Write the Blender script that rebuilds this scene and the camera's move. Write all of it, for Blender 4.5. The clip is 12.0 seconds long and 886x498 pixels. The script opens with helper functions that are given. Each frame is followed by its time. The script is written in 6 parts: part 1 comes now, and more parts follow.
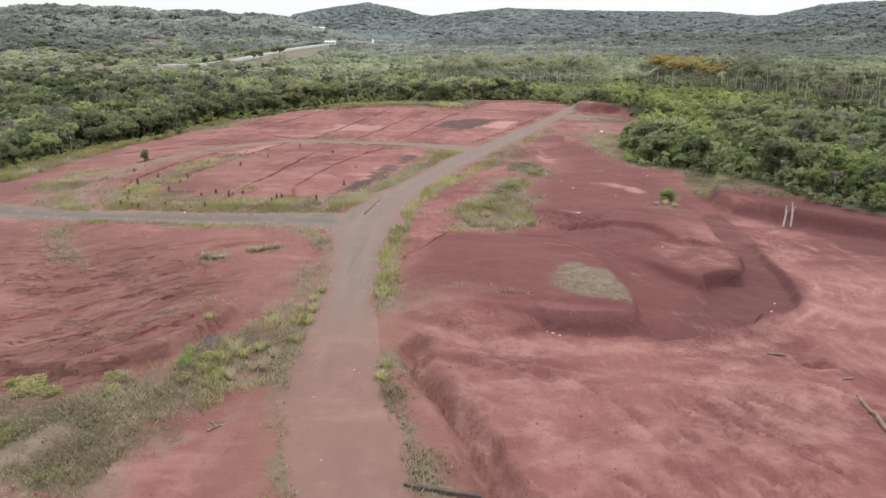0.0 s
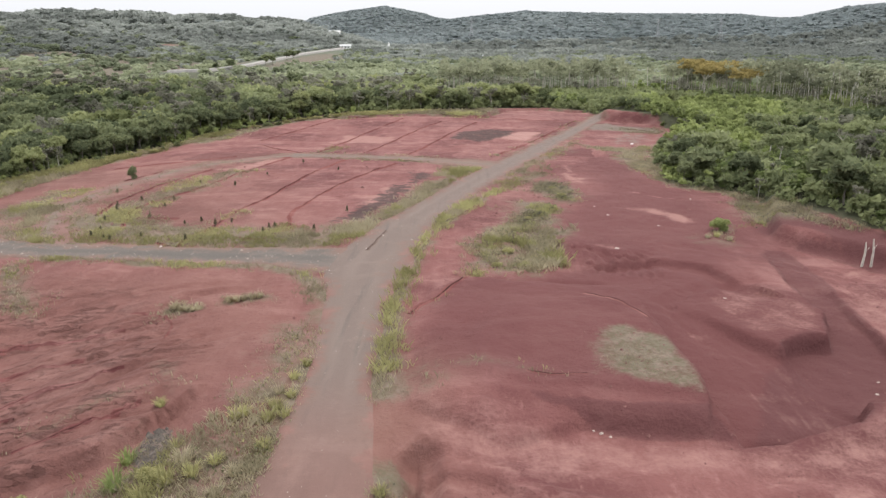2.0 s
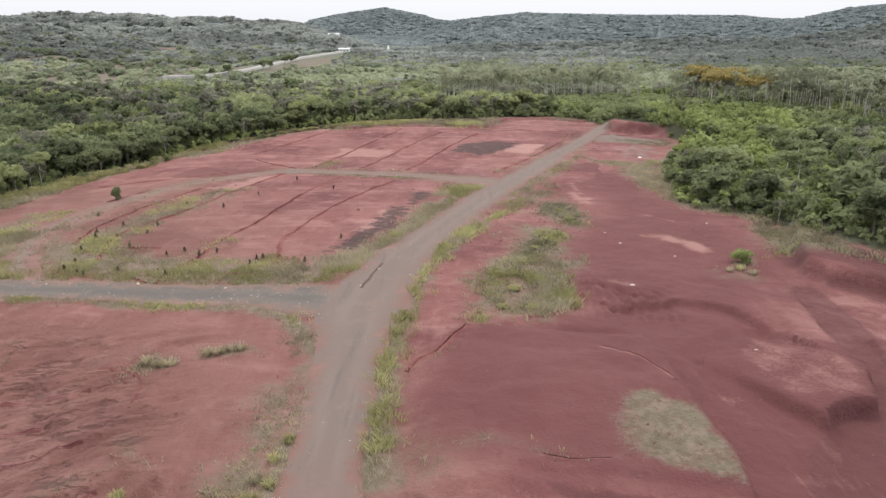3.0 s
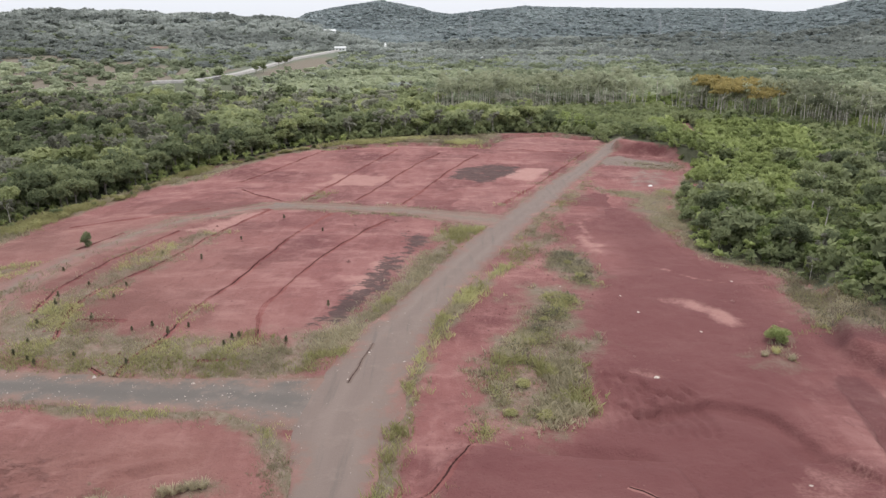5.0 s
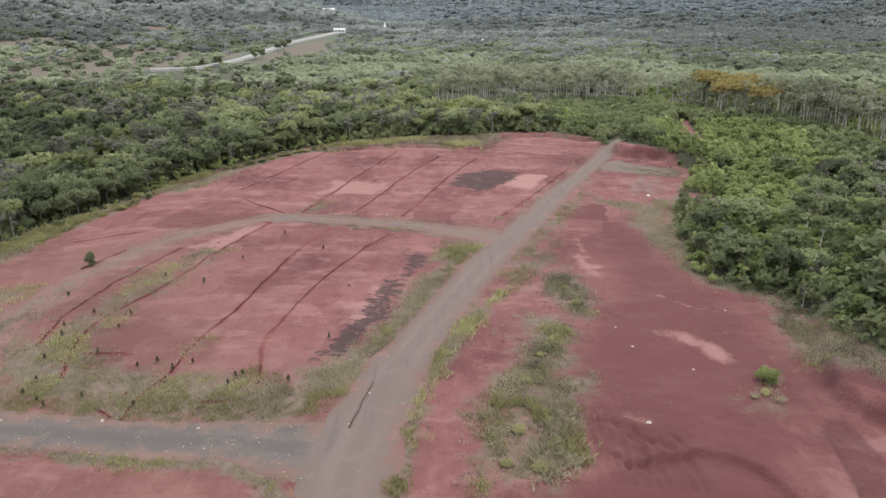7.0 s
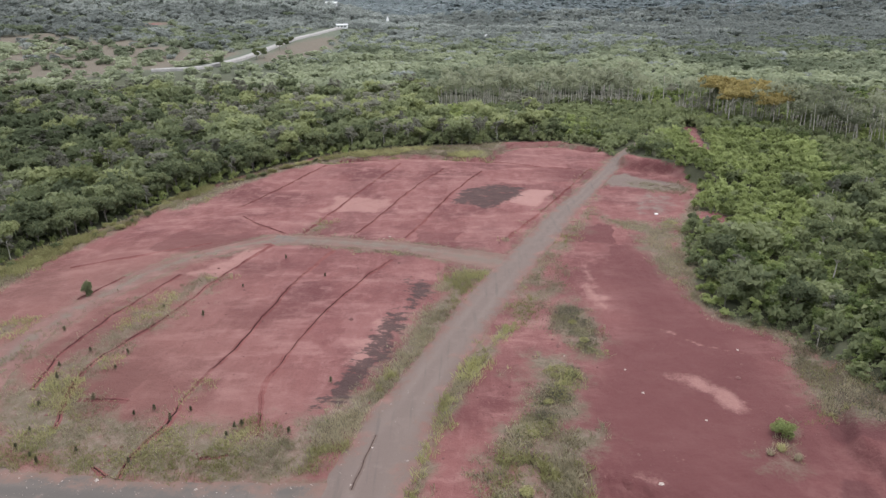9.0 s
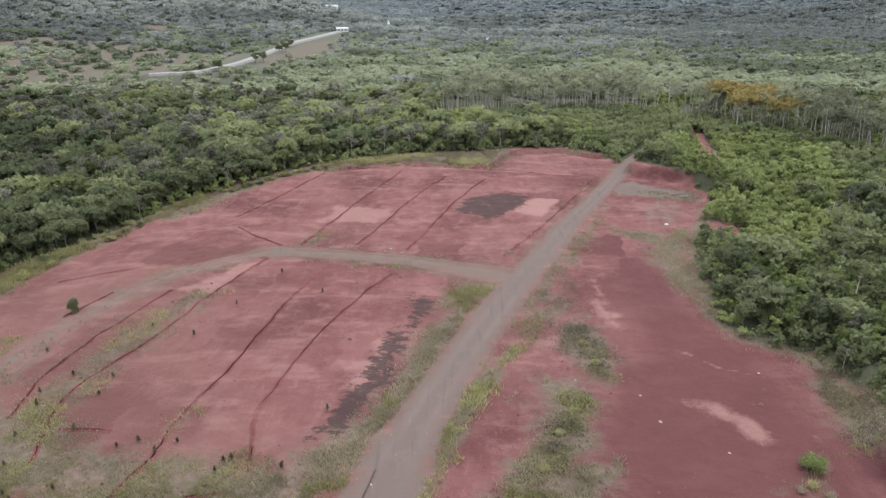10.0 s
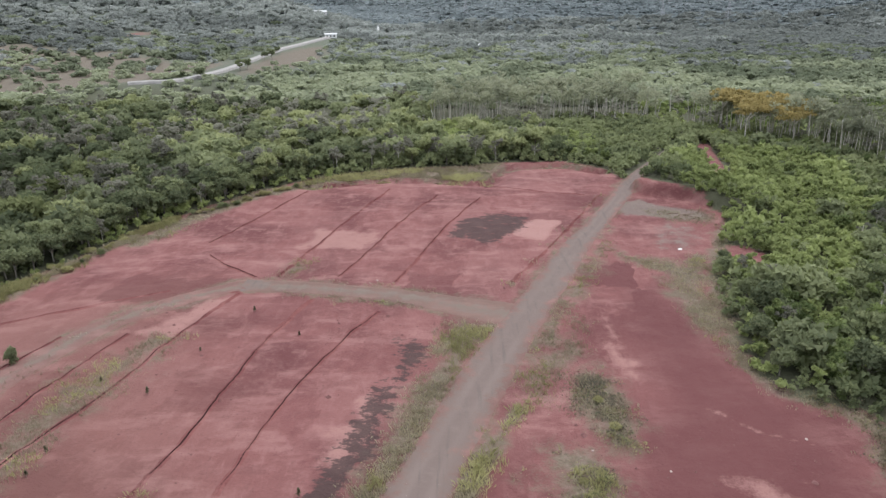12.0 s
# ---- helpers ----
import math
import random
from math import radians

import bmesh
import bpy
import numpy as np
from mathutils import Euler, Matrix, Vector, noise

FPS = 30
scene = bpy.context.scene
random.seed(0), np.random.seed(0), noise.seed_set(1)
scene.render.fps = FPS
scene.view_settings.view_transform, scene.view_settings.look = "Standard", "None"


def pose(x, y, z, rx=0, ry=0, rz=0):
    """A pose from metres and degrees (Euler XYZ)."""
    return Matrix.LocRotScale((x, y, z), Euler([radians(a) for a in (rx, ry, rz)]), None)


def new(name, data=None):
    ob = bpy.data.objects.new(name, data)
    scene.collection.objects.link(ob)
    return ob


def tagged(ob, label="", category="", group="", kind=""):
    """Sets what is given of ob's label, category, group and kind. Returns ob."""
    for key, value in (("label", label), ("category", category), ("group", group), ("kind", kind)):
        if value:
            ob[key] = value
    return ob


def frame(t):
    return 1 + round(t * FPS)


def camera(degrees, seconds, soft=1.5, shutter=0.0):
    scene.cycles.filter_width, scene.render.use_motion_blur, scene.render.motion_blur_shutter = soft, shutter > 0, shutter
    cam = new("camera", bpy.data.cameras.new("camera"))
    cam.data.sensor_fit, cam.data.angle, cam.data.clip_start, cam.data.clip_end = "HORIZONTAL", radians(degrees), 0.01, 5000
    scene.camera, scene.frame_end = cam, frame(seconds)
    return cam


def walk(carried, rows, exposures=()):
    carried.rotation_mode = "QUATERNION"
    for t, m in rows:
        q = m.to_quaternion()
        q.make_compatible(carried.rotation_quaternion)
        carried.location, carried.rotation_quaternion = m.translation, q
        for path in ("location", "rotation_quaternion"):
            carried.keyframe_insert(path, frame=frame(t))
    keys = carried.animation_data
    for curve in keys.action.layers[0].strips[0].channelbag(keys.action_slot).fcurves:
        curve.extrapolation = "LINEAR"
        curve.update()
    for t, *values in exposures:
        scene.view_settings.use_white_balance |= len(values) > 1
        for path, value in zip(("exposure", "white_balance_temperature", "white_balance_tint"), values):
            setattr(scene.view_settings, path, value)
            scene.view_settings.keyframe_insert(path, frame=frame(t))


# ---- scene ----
# ---- camera and its path ----
cam = camera(64.6, 12.0, 1.38)
METRES, EYE, TILT, LEAN, TURN = 90.0, 30.0, -16.7, 0.0, 0.0
ROWS = [
    (0.0, 0.0, 0.0, 0.0, 0.0, 0.0, 0.0),
    (0.5, 0.0021, 0.051, 0.0147, 0.5, 0.05, -0.1),
    (1.0, 0.0023, 0.0996, 0.0301, 1.19, 0.1, -0.28),
    (1.5, 0.0019, 0.1485, 0.0452, 1.33, 0.14, -0.26),
    (2.0, 0.001, 0.1962, 0.0659, 1.34, 0.22, -0.23),
    (2.5, -0.0005, 0.2425, 0.0911, 1.35, 0.26, -0.17),
    (3.0, -0.0021, 0.2894, 0.1236, 1.36, 0.28, -0.12),
    (5.0, -0.0052, 0.4258, 0.2587, 1.23, -0.42, 0.05),
    (5.5, -0.0042, 0.4257, 0.2859, 1.19, -1.11, 0.04),
    (6.0, -0.0033, 0.4201, 0.3112, 1.18, -1.57, -0.01),
    (6.5, -0.0028, 0.413, 0.3358, 1.19, -1.99, -0.05),
    (8.5, -0.0049, 0.4236, 0.4389, 1.38, -3.3, -0.14),
    (9.0, -0.0079, 0.4485, 0.4519, 1.44, -3.27, -0.13),
    (9.5, -0.0111, 0.482, 0.4626, 1.49, -3.15, -0.11),
    (10.0, -0.0142, 0.5231, 0.474, 1.52, -3.04, -0.08),
    (10.5, -0.0165, 0.5675, 0.4859, 1.53, -2.92, -0.06),
    (11.0, -0.0184, 0.6149, 0.4995, 1.38, -2.81, 0.02),
    (11.5, -0.0196, 0.6636, 0.5135, 1.18, -2.72, 0.11),
    (12.0, -0.0207, 0.7135, 0.5289, 0.84, -2.66, 0.23),
]
EXPOSURES = [(0.0, 0.84, 6750, 10), (5.0, 0.73, 6520, 10), (12.0, 0.68, 6200, 11)]
walk(cam, [(t, pose(0, 0, EYE, TILT, LEAN, TURN) @ pose(METRES * x, METRES * y, METRES * z, 90 + pitch, roll, yaw)) for t, x, y, z, yaw, pitch, roll in ROWS], EXPOSURES)

# ---- sky and sun: a bright overcast day ----
SUN_ELEVATION, SUN_TURN = 64.0, 35.0
world = bpy.data.worlds.new("overcast_sky")
scene.world = world
world.use_nodes = True
wn, wl = world.node_tree.nodes, world.node_tree.links
wn.clear()
w_out = wn.new("ShaderNodeOutputWorld")
w_bg = wn.new("ShaderNodeBackground")
w_sky = wn.new("ShaderNodeTexSky")
w_sky.sky_type = "NISHITA"
w_sky.sun_disc = False
w_sky.sun_elevation, w_sky.sun_rotation = radians(SUN_ELEVATION), radians(SUN_TURN)
w_sky.dust_density, w_sky.air_density, w_sky.ozone_density = 4.0, 1.0, 1.0
w_grey = wn.new("ShaderNodeMix")
w_grey.data_type = "RGBA"
w_grey.inputs[0].default_value = 0.9
# an overcast sky is about three times as bright overhead as at the horizon
w_co, w_axes, w_rise = wn.new("ShaderNodeTexCoord"), wn.new("ShaderNodeSeparateXYZ"), wn.new("ShaderNodeMapRange")
w_cloud = wn.new("ShaderNodeMix")
w_cloud.data_type = "RGBA"
w_cloud.inputs[6].default_value, w_cloud.inputs[7].default_value = (5.1, 5.3, 5.75, 1), (12.2, 12.5, 13.0, 1)
w_rise.inputs[1].default_value, w_rise.inputs[2].default_value = 0.0, 1.0
wl.new(w_co.outputs["Generated"], w_axes.inputs[0])
wl.new(w_axes.outputs[2], w_rise.inputs[0])
wl.new(w_rise.outputs[0], w_cloud.inputs[0])
wl.new(w_cloud.outputs[2], w_grey.inputs[7])
w_bg.inputs[1].default_value = 0.105
wl.new(w_sky.outputs[0], w_grey.inputs[6])
wl.new(w_grey.outputs[2], w_bg.inputs[0])
wl.new(w_bg.outputs[0], w_out.inputs[0])

sun_data = bpy.data.lights.new("sun", "SUN")
sun_data.energy, sun_data.angle, sun_data.color = 1.2, radians(30), (1.0, 0.95, 0.88)
sun = new("sun", sun_data)
sun.rotation_euler = (radians(90 - SUN_ELEVATION), 0, radians(180 - SUN_TURN))
sun.location = (0, 0, 300)

# ---- small arithmetic on arrays ----
rng = np.random.default_rng(7)


def ease(a, b, v):
    u = np.clip((np.asarray(v, float) - a) / (b - a), 0, 1)
    return u * u * (3 - 2 * u)


def lattice(ix, iy, seed):
    n = (ix.astype(np.int64) * 374761393 + iy.astype(np.int64) * 668265263 + seed * 974634777) & 0x7FFFFFFF
    n = ((n ^ (n >> 13)) * 1274126177) & 0x7FFFFFFF
    return ((n ^ (n >> 16)) & 0xFFFF) / 65535.0


def value_noise(x, y, seed=0):
    x, y = np.asarray(x, float), np.asarray(y, float)
    ix, iy = np.floor(x), np.floor(y)
    fx, fy = x - ix, y - iy
    fx, fy = fx * fx * (3 - 2 * fx), fy * fy * (3 - 2 * fy)
    a, b = lattice(ix, iy, seed), lattice(ix + 1, iy, seed)
    c, d = lattice(ix, iy + 1, seed), lattice(ix + 1, iy + 1, seed)
    return (a * (1 - fx) + b * fx) * (1 - fy) + (c * (1 - fx) + d * fx) * fy - 0.5


def fbm(x, y, scale, octaves=4, seed=0):
    total, amp = 0.0, 1.0
    for k in range(octaves):
        total = total + amp * value_noise(np.asarray(x) / scale + 17 * k, np.asarray(y) / scale - 9 * k, seed + k)
        amp, scale = amp * 0.5, scale * 0.5
    return total


def inside_depth(poly, x, y):
    """Metres inside a closed outline (minus: outside)."""
    x, y = np.asarray(x, float), np.asarray(y, float)
    best, odd = np.full(x.shape, 1e9), np.zeros(x.shape, bool)
    for (ax, ay), (bx, by) in zip(poly, poly[1:] + poly[:1]):
        dx, dy = bx - ax, by - ay
        u = np.clip(((x - ax) * dx + (y - ay) * dy) / (dx * dx + dy * dy), 0, 1)
        best = np.minimum(best, np.hypot(x - ax - u * dx, y - ay - u * dy))
        if ay != by:
            odd ^= ((ay > y) != (by > y)) & (x < (bx - ax) * (y - ay) / (by - ay) + ax)
    return np.where(odd, best, -best)


def line_offset(line, x, y):
    """Distance from an open line, and which side (plus: to its right)."""
    x, y = np.asarray(x, float), np.asarray(y, float)
    best, side = np.full(x.shape, 1e9), np.ones(x.shape)
    for (ax, ay), (bx, by) in zip(line, line[1:]):
        dx, dy = bx - ax, by - ay
        u = np.clip(((x - ax) * dx + (y - ay) * dy) / (dx * dx + dy * dy), 0, 1)
        d = np.hypot(x - ax - u * dx, y - ay - u * dy)
        near = d < best
        best = np.where(near, d, best)
        side = np.where(near, np.sign((x - ax) * dy - (y - ay) * dx), side)
    return best, side


def smooth_line(points, step=1.2):
    """A rounded run of (x, y, ...) rows through the given ones."""
    p = np.array(points, float)
    p = np.vstack([2 * p[0] - p[1], p, 2 * p[-1] - p[-2]])
    out = []
    for i in range(1, len(p) - 2):
        n = max(2, int(np.hypot(*(p[i + 1, :2] - p[i, :2])) / step))
        for u in np.arange(n) / n:
            out.append(0.5 * (2 * p[i] + (p[i + 1] - p[i - 1]) * u + (2 * p[i - 1] - 5 * p[i] + 4 * p[i + 1] - p[i + 2]) * u * u
                              + (3 * p[i] - p[i - 1] - 3 * p[i + 1] + p[i + 2]) * u ** 3))
    out.append(p[-2])
    return np.array(out)


# ---- the plan, in metres ----
CLEARING = [(-112, -60), (-113, 120), (-112, 165), (-109, 190), (-106, 206), (-103, 216), (-97, 226), (-91, 240), (-86, 254), (-75, 267),
            (-62, 283), (-46, 298), (-20, 310), (4, 314), (16, 319), (37, 320.5), (49, 309), (53, 288), (58, 282.5), (64, 279), (69.5, 271.5), (72, 261), (67, 247), (60, 232), (53.8, 217),
            (52.4, 205), (49.8, 195), (47.6, 184), (46.6, 178), (48.4, 171.5), (51.6, 167.2), (55, 165.7), (58.4, 164.4), (58.8, 157), (58.6, 148), (59.4, 140), (63.5, 129), (72, 117.5), (82, 107),
            (100, 90), (112, 60), (112, -60)]
MAIN_ROAD = [(8, -80, 5.5), (2, -30, 5.5), (-2, 8, 5.5), (-3.6, 28, 7.0), (-6.4, 42, 7.6), (-8.1, 48.5, 8.0), (-9.6, 55.5, 7.8), (-10.4, 62, 7.4), (-10.9, 68, 6.8), (-11.2, 76, 5.6),
             (-11.5, 85, 5.6), (-12.4, 97, 6.4), (-12.7, 105, 7.8), (-12.9, 113, 9.6), (-11.4, 124, 9.2), (-9.9, 134, 9.2), (-7.4, 143, 8.0),
             (-4.0, 154, 7.0), (0.3, 167, 7.0), (6.4, 184, 7.2), (12.2, 199, 6.5), (19.8, 217, 6.3), (28, 238, 5.5), (37, 256, 4.8),
             (48.3, 279, 4.6), (58.5, 301, 3.6), (66, 316, 1.8), (76, 335, 0.8), (85.5, 352, 0.8), (96, 376, 0.8), (110, 410, 1.0), (118, 428, 1.0)]
SIDE_ROAD = [(-10.5, 115, 9), (-14.5, 115.5, 10), (-18.5, 116.5, 10.5), (-22, 117, 9.4), (-28, 118.2, 7.0), (-37, 118, 7.2), (-48, 119.2, 6.5), (-57, 120, 6.5), (-65, 120.5, 6.5), (-73, 123, 6.5), (-84, 128, 7.5), (-98, 134, 8)]
RING_TRACK = [(-60, 121.5, 5.5), (-65.5, 125.5, 5.5), (-71, 134, 5.5), (-76.5, 147, 5.5), (-78, 160, 5.5), (-76, 173, 5.6), (-72, 186, 5.6), (-67, 196.5, 5.4), (-57, 207.5, 5.0), (-47.5, 214.6, 5.0)]
CROSS_ROAD = [(-47.5, 214.6, 5.5), (-36, 213.6, 5.6), (-24, 211.4, 5.4), (-14, 209, 5.6), (-4, 205, 7), (6.5, 200.5, 9), (13, 199, 8)]
GRASS = [
    ("lower_left", 0.62, [(-45, 62), (-36, 56), (-28, 59.6), (-24.5, 70), (-20, 70), (-20, 90), (-17.5, 95), (-15, 88), (-14.3, 66), (-14.5, 56.5),
                          (-19, 54), (-21.5, 48), (-24, 42), (-34, 30), (-60, 30), (-60, 64)]),
    ("ring_inner", 0.75, [(-74, 143), (-66, 148), (-50, 136), (-30, 135), (-21, 133), (-15.5, 143), (-9, 161), (-4, 178), (-1, 184), (-4, 167), (-8.6, 150),
                          (-14, 135), (-19, 125.5), (-24, 121.5), (-44, 121.5), (-61, 125.5), (-70, 134)]),
    ("ring_outer", 0.8, [(-62, 118), (-70, 121), (-80, 132), (-90, 150), (-92, 170), (-82, 170), (-82, 142), (-72, 128)]),
    ("ring_edge", 0.4, [(-74, 178), (-68, 191), (-58, 203), (-63, 206), (-71, 196), (-77, 184)]),
    ("island_strip", 0.95, [(11.1, 155.3), (15, 155), (17.8, 150.3), (16.3, 140.4), (13.3, 135.1), (10.8, 132.6), (9, 129), (6.6, 119.8), (6, 112), (2, 110), (1.3, 119.7), (3.1, 127.8), (5.7, 130.1), (7.1, 135), (10.4, 139.6), (12.7, 149.4)]),
    ("island_lump", 0.95, [(13.5, 133.8), (17.9, 132.7), (18.4, 131.5), (15.8, 128), (14.5, 119), (12.2, 110.8), (8.5, 108.6), (9.2, 118), (10.1, 125.8), (11.9, 130.2)]),
    ("mid_tuft", 0.6, [(5.6, 149.3), (8.3, 151.8), (10.6, 149.4), (8, 147.7)]),
    ("ring_arc", 0.95, [(-83, 152), (-80, 141), (-77.4, 134.5), (-72.5, 126.6), (-66.3, 123), (-67, 125.6), (-73.4, 134.4), (-76.8, 146), (-77.2, 154)]),
    ("road_island", 0.6, [(11, 152), (17, 154), (16.5, 143), (13.6, 134), (14.3, 118.5), (12.4, 110.6), (10, 107.7), (2.3, 109.5), (1.3, 123.5), (7.2, 136)]),
    ("road_tongue", 0.9, [(15.1, 171.6), (18, 176), (22, 178.3), (24.6, 172.9), (22.6, 156.4), (19.9, 155.9), (18.3, 163.1), (15.4, 166.1)]),
    ("road_verge_far", 0.7, [(15.6, 197), (22.5, 212.6), (31, 234), (39.5, 251), (35, 234), (26, 211), (20, 198.5), (16.5, 184.5), (11, 183)]),
    ("forest_band", 0.8, [(36, 234), (50, 228), (60, 236), (53.5, 215), (49.5, 195), (46.5, 178), (43.6, 191), (42.8, 208), (45, 220)]),
    ("north_shelf", 0.5, [(50, 266), (66, 265), (73, 262), (69, 251), (56.5, 257)]),
    ("pit_rim", 0.85, [(56, 160), (53.5, 152), (52.4, 141), (55, 133), (63, 128), (62, 139), (61, 148), (59, 158)]),
    ("bush_foot", 0.8, [(38.8, 129.6), (41.5, 132.6), (44.6, 132.4), (44.6, 128.6), (43.2, 125.8), (40, 125.6)]),
    ("plateau", 0.9, [(14, 85.5), (18, 88.5), (20.8, 85.4), (21.6, 79), (21, 75.2), (16.4, 75.8), (12.2, 77), (12.6, 81)]),
    ("road_west", 0.8, [(-24, 121.5), (-19, 125.5), (-14, 135), (-8.6, 150), (-4, 165), (1, 180), (6, 193), (0, 197), (-5, 191), (-5, 181), (-9, 168), (-13, 153), (-17, 142), (-27, 131)]),
    ("road_east_mid", 0.55, [(8, 170), (10.5, 182), (16, 185), (20.5, 199), (23.5, 197), (21, 184), (17, 177), (13, 166)]),
    ("left_verge", 0.95, [(-113, 120), (-112, 165), (-109, 190), (-106, 206), (-103, 216), (-97, 226), (-91, 240), (-86, 254), (-78, 264), (-79, 256), (-82, 252.6), (-88.4, 237), (-95, 214),
                          (-97.5, 201), (-99.3, 192), (-101, 165), (-104, 120)]),
    ("plot_west", 0.5, [(-68, 140), (-60, 143), (-56, 165), (-50, 190), (-58, 192), (-66, 170)]),
    ("bank_leafy", 0.9, [(-40, 57), (-33, 55), (-28, 53), (-25.4, 50.4), (-27, 46), (-33, 38), (-48, 38), (-48, 56)]),
    ("back_verge", 1.0, [(-50, 291), (-20, 297.5), (8, 293), (13.5, 309.5), (15, 318), (4, 314), (-20, 310), (-47, 299)]),
    ("block_corner", 0.5, [(-43, 219), (-37, 219.5), (-34, 229), (-39, 231)]),
]
VERGES = [
    ("side_strip", 0.95, 2.2, [(-62, 119), (-58, 116.6), (-48, 115.3), (-37, 113.4), (-28, 113.8), (-22.8, 111.6), (-20, 107.5), (-17.6, 103), (-16, 99)]),
    ("pad_rows", 0.4, 1.2, [(-37, 71), (-32, 75), (-28, 77.5)]),
    ("pad_corner", 0.6, 4.0, [(-64, 112), (-60, 105), (-55, 101)]),
    ("road_verge", 1.0, 2.6, [(-6.6, 75.5), (-7.4, 80), (-7.9, 90), (-8.0, 103), (-7.4, 113), (-6.2, 124), (-4.6, 133), (-2.0, 143), (1.4, 152), (5, 160), (7, 165)]),
    ("mound_tufts", 0.35, 2.0, [(-4, 78), (0, 79.5), (4, 79), (8, 77.5)]),
    ("mound_tufts_south", 0.35, 1.6, [(-5.5, 77), (-3.5, 76.2), (-1.5, 76)]),
    ("slope_tufts", 0.3, 2.4, [(-30, 83), (-28, 79), (-26.5, 76)]),
    ("crack_tufts", 0.5, 1.2, [(-6.4, 92), (-5.2, 95.2), (-3.4, 98.4)]),
    ("near_verge", 1.0, 2.0, [(-5.4, 62.6), (-5.6, 58), (-4.5, 52.8), (-3.2, 49), (-2.0, 45.6), (-0.2, 40), (2, 33)]),
    ("ring_mid", 0.45, 4.5, [(-64, 125), (-71, 135), (-75.5, 148), (-77, 160), (-75, 173), (-71.5, 185)]),
    ("near_left_verge", 1.0, 1.7, [(-14.9, 64), (-14.0, 57.4), (-12.6, 50), (-11.2, 45), (-9.7, 39), (-8, 33)]),
    ("left_bank", 0.95, 1.9, [(-15.2, 88), (-14.4, 80), (-14.2, 72), (-14.6, 64)]),
    ("pad_tuft", 0.8, 1.8, [(-34.8, 98), (-31.8, 97.2)]),
    ("pad_tuft", 0.8, 1.8, [(-28.6, 99.3), (-24.4, 100)]),
    ("drain_grass", 0.5, 0.9, [(-43.5, 124), (-43, 135), (-41.5, 146)]),
    ("wood_fringe", 0.85, 6.5, [(-82, 244), (-78, 254), (-70, 268), (-61, 281), (-45, 292)]),
    ("wood_fringe_east", 0.7, 4.5, [(72, 254), (66, 246), (55, 218), (52, 203), (47.6, 185), (46.6, 178), (49, 170.5), (56, 165.5), (60, 158)]),
    ("wood_fringe_north", 0.6, 3, [(16, 310), (37, 317), (50, 309), (55, 296)]),
    ("cross_verge", 0.5, 2.0, [(-46, 218.5), (-36, 217.8), (-24, 215.5), (-14, 213), (-4, 209)]),
    ("cross_verge_south", 0.6, 2.2, [(-36, 209.5), (-24, 207.3), (-14, 204.8), (-5, 200.5), (0, 196.5)]),
    ("drain_grass_west", 0.4, 1.8, [(-58.5, 134), (-60.5, 143), (-61, 152), (-56, 170), (-52.6, 185)]),
    ("drain_grass_far", 0.4, 2.0, [(-68, 146), (-69.6, 155), (-68.2, 168), (-65.5, 180)]),
    ("shrub_weeds", 0.6, 2.0, [(43.6, 132.5), (45, 134.2), (46.2, 135.8)]),
    ("verge_upper", 0.35, 1.5, [(10.5, 214), (20, 233), (27.5, 249), (41, 278)]),
]
CHARRED = [[(-5.0, 247.3), (0.5, 257.5), (4.3, 261.6), (12.3, 263.6), (19.9, 259.7), (15.6, 250.0), (12.6, 244.6), (5.7, 241.2)],
           [(-10.2, 188), (-5.7, 187.2), (-6.4, 180.5), (-9.6, 176.7), (-11.2, 163.4), (-14.3, 149.3), (-18, 141), (-24, 138), (-20.9, 146), (-17.8, 157.8), (-14.5, 171.4), (-11.3, 175)]]
SCRAPED = [(14.0, 247.8), (19.0, 258.0), (26.7, 257.4), (20.5, 243.8)]
SPOIL_GRAVEL = [(-25.4, 66.4), (-26.7, 70.1), (-25.9, 72.4), (-24.7, 71.9), (-22.7, 66.8), (-22.3, 63.5), (-23.6, 63.2)]
PALE = [[(-41.9, 238), (-38.2, 252), (-18.5, 249.7), (-22.8, 236)],
        [(-61, 190), (-52, 208), (-46, 208), (-53, 189)],
        [(24, 186), (26, 189), (29.5, 172), (27, 170)],
        [(33.3, 149.4), (38.6, 149.4), (40.2, 144.6), (41.8, 140.3), (39.7, 138.6), (37.3, 141.3), (34.8, 144.5)], [(26.2, 205), (27.6, 205), (27.9, 192), (28.8, 178), (27.2, 178), (26.2, 192)], [(22.5, 124.6), (25.5, 124.2), (25, 122.6), (22.8, 123)],
        [(-16, 150), (-12.5, 165), (-15, 171), (-21, 155)]]
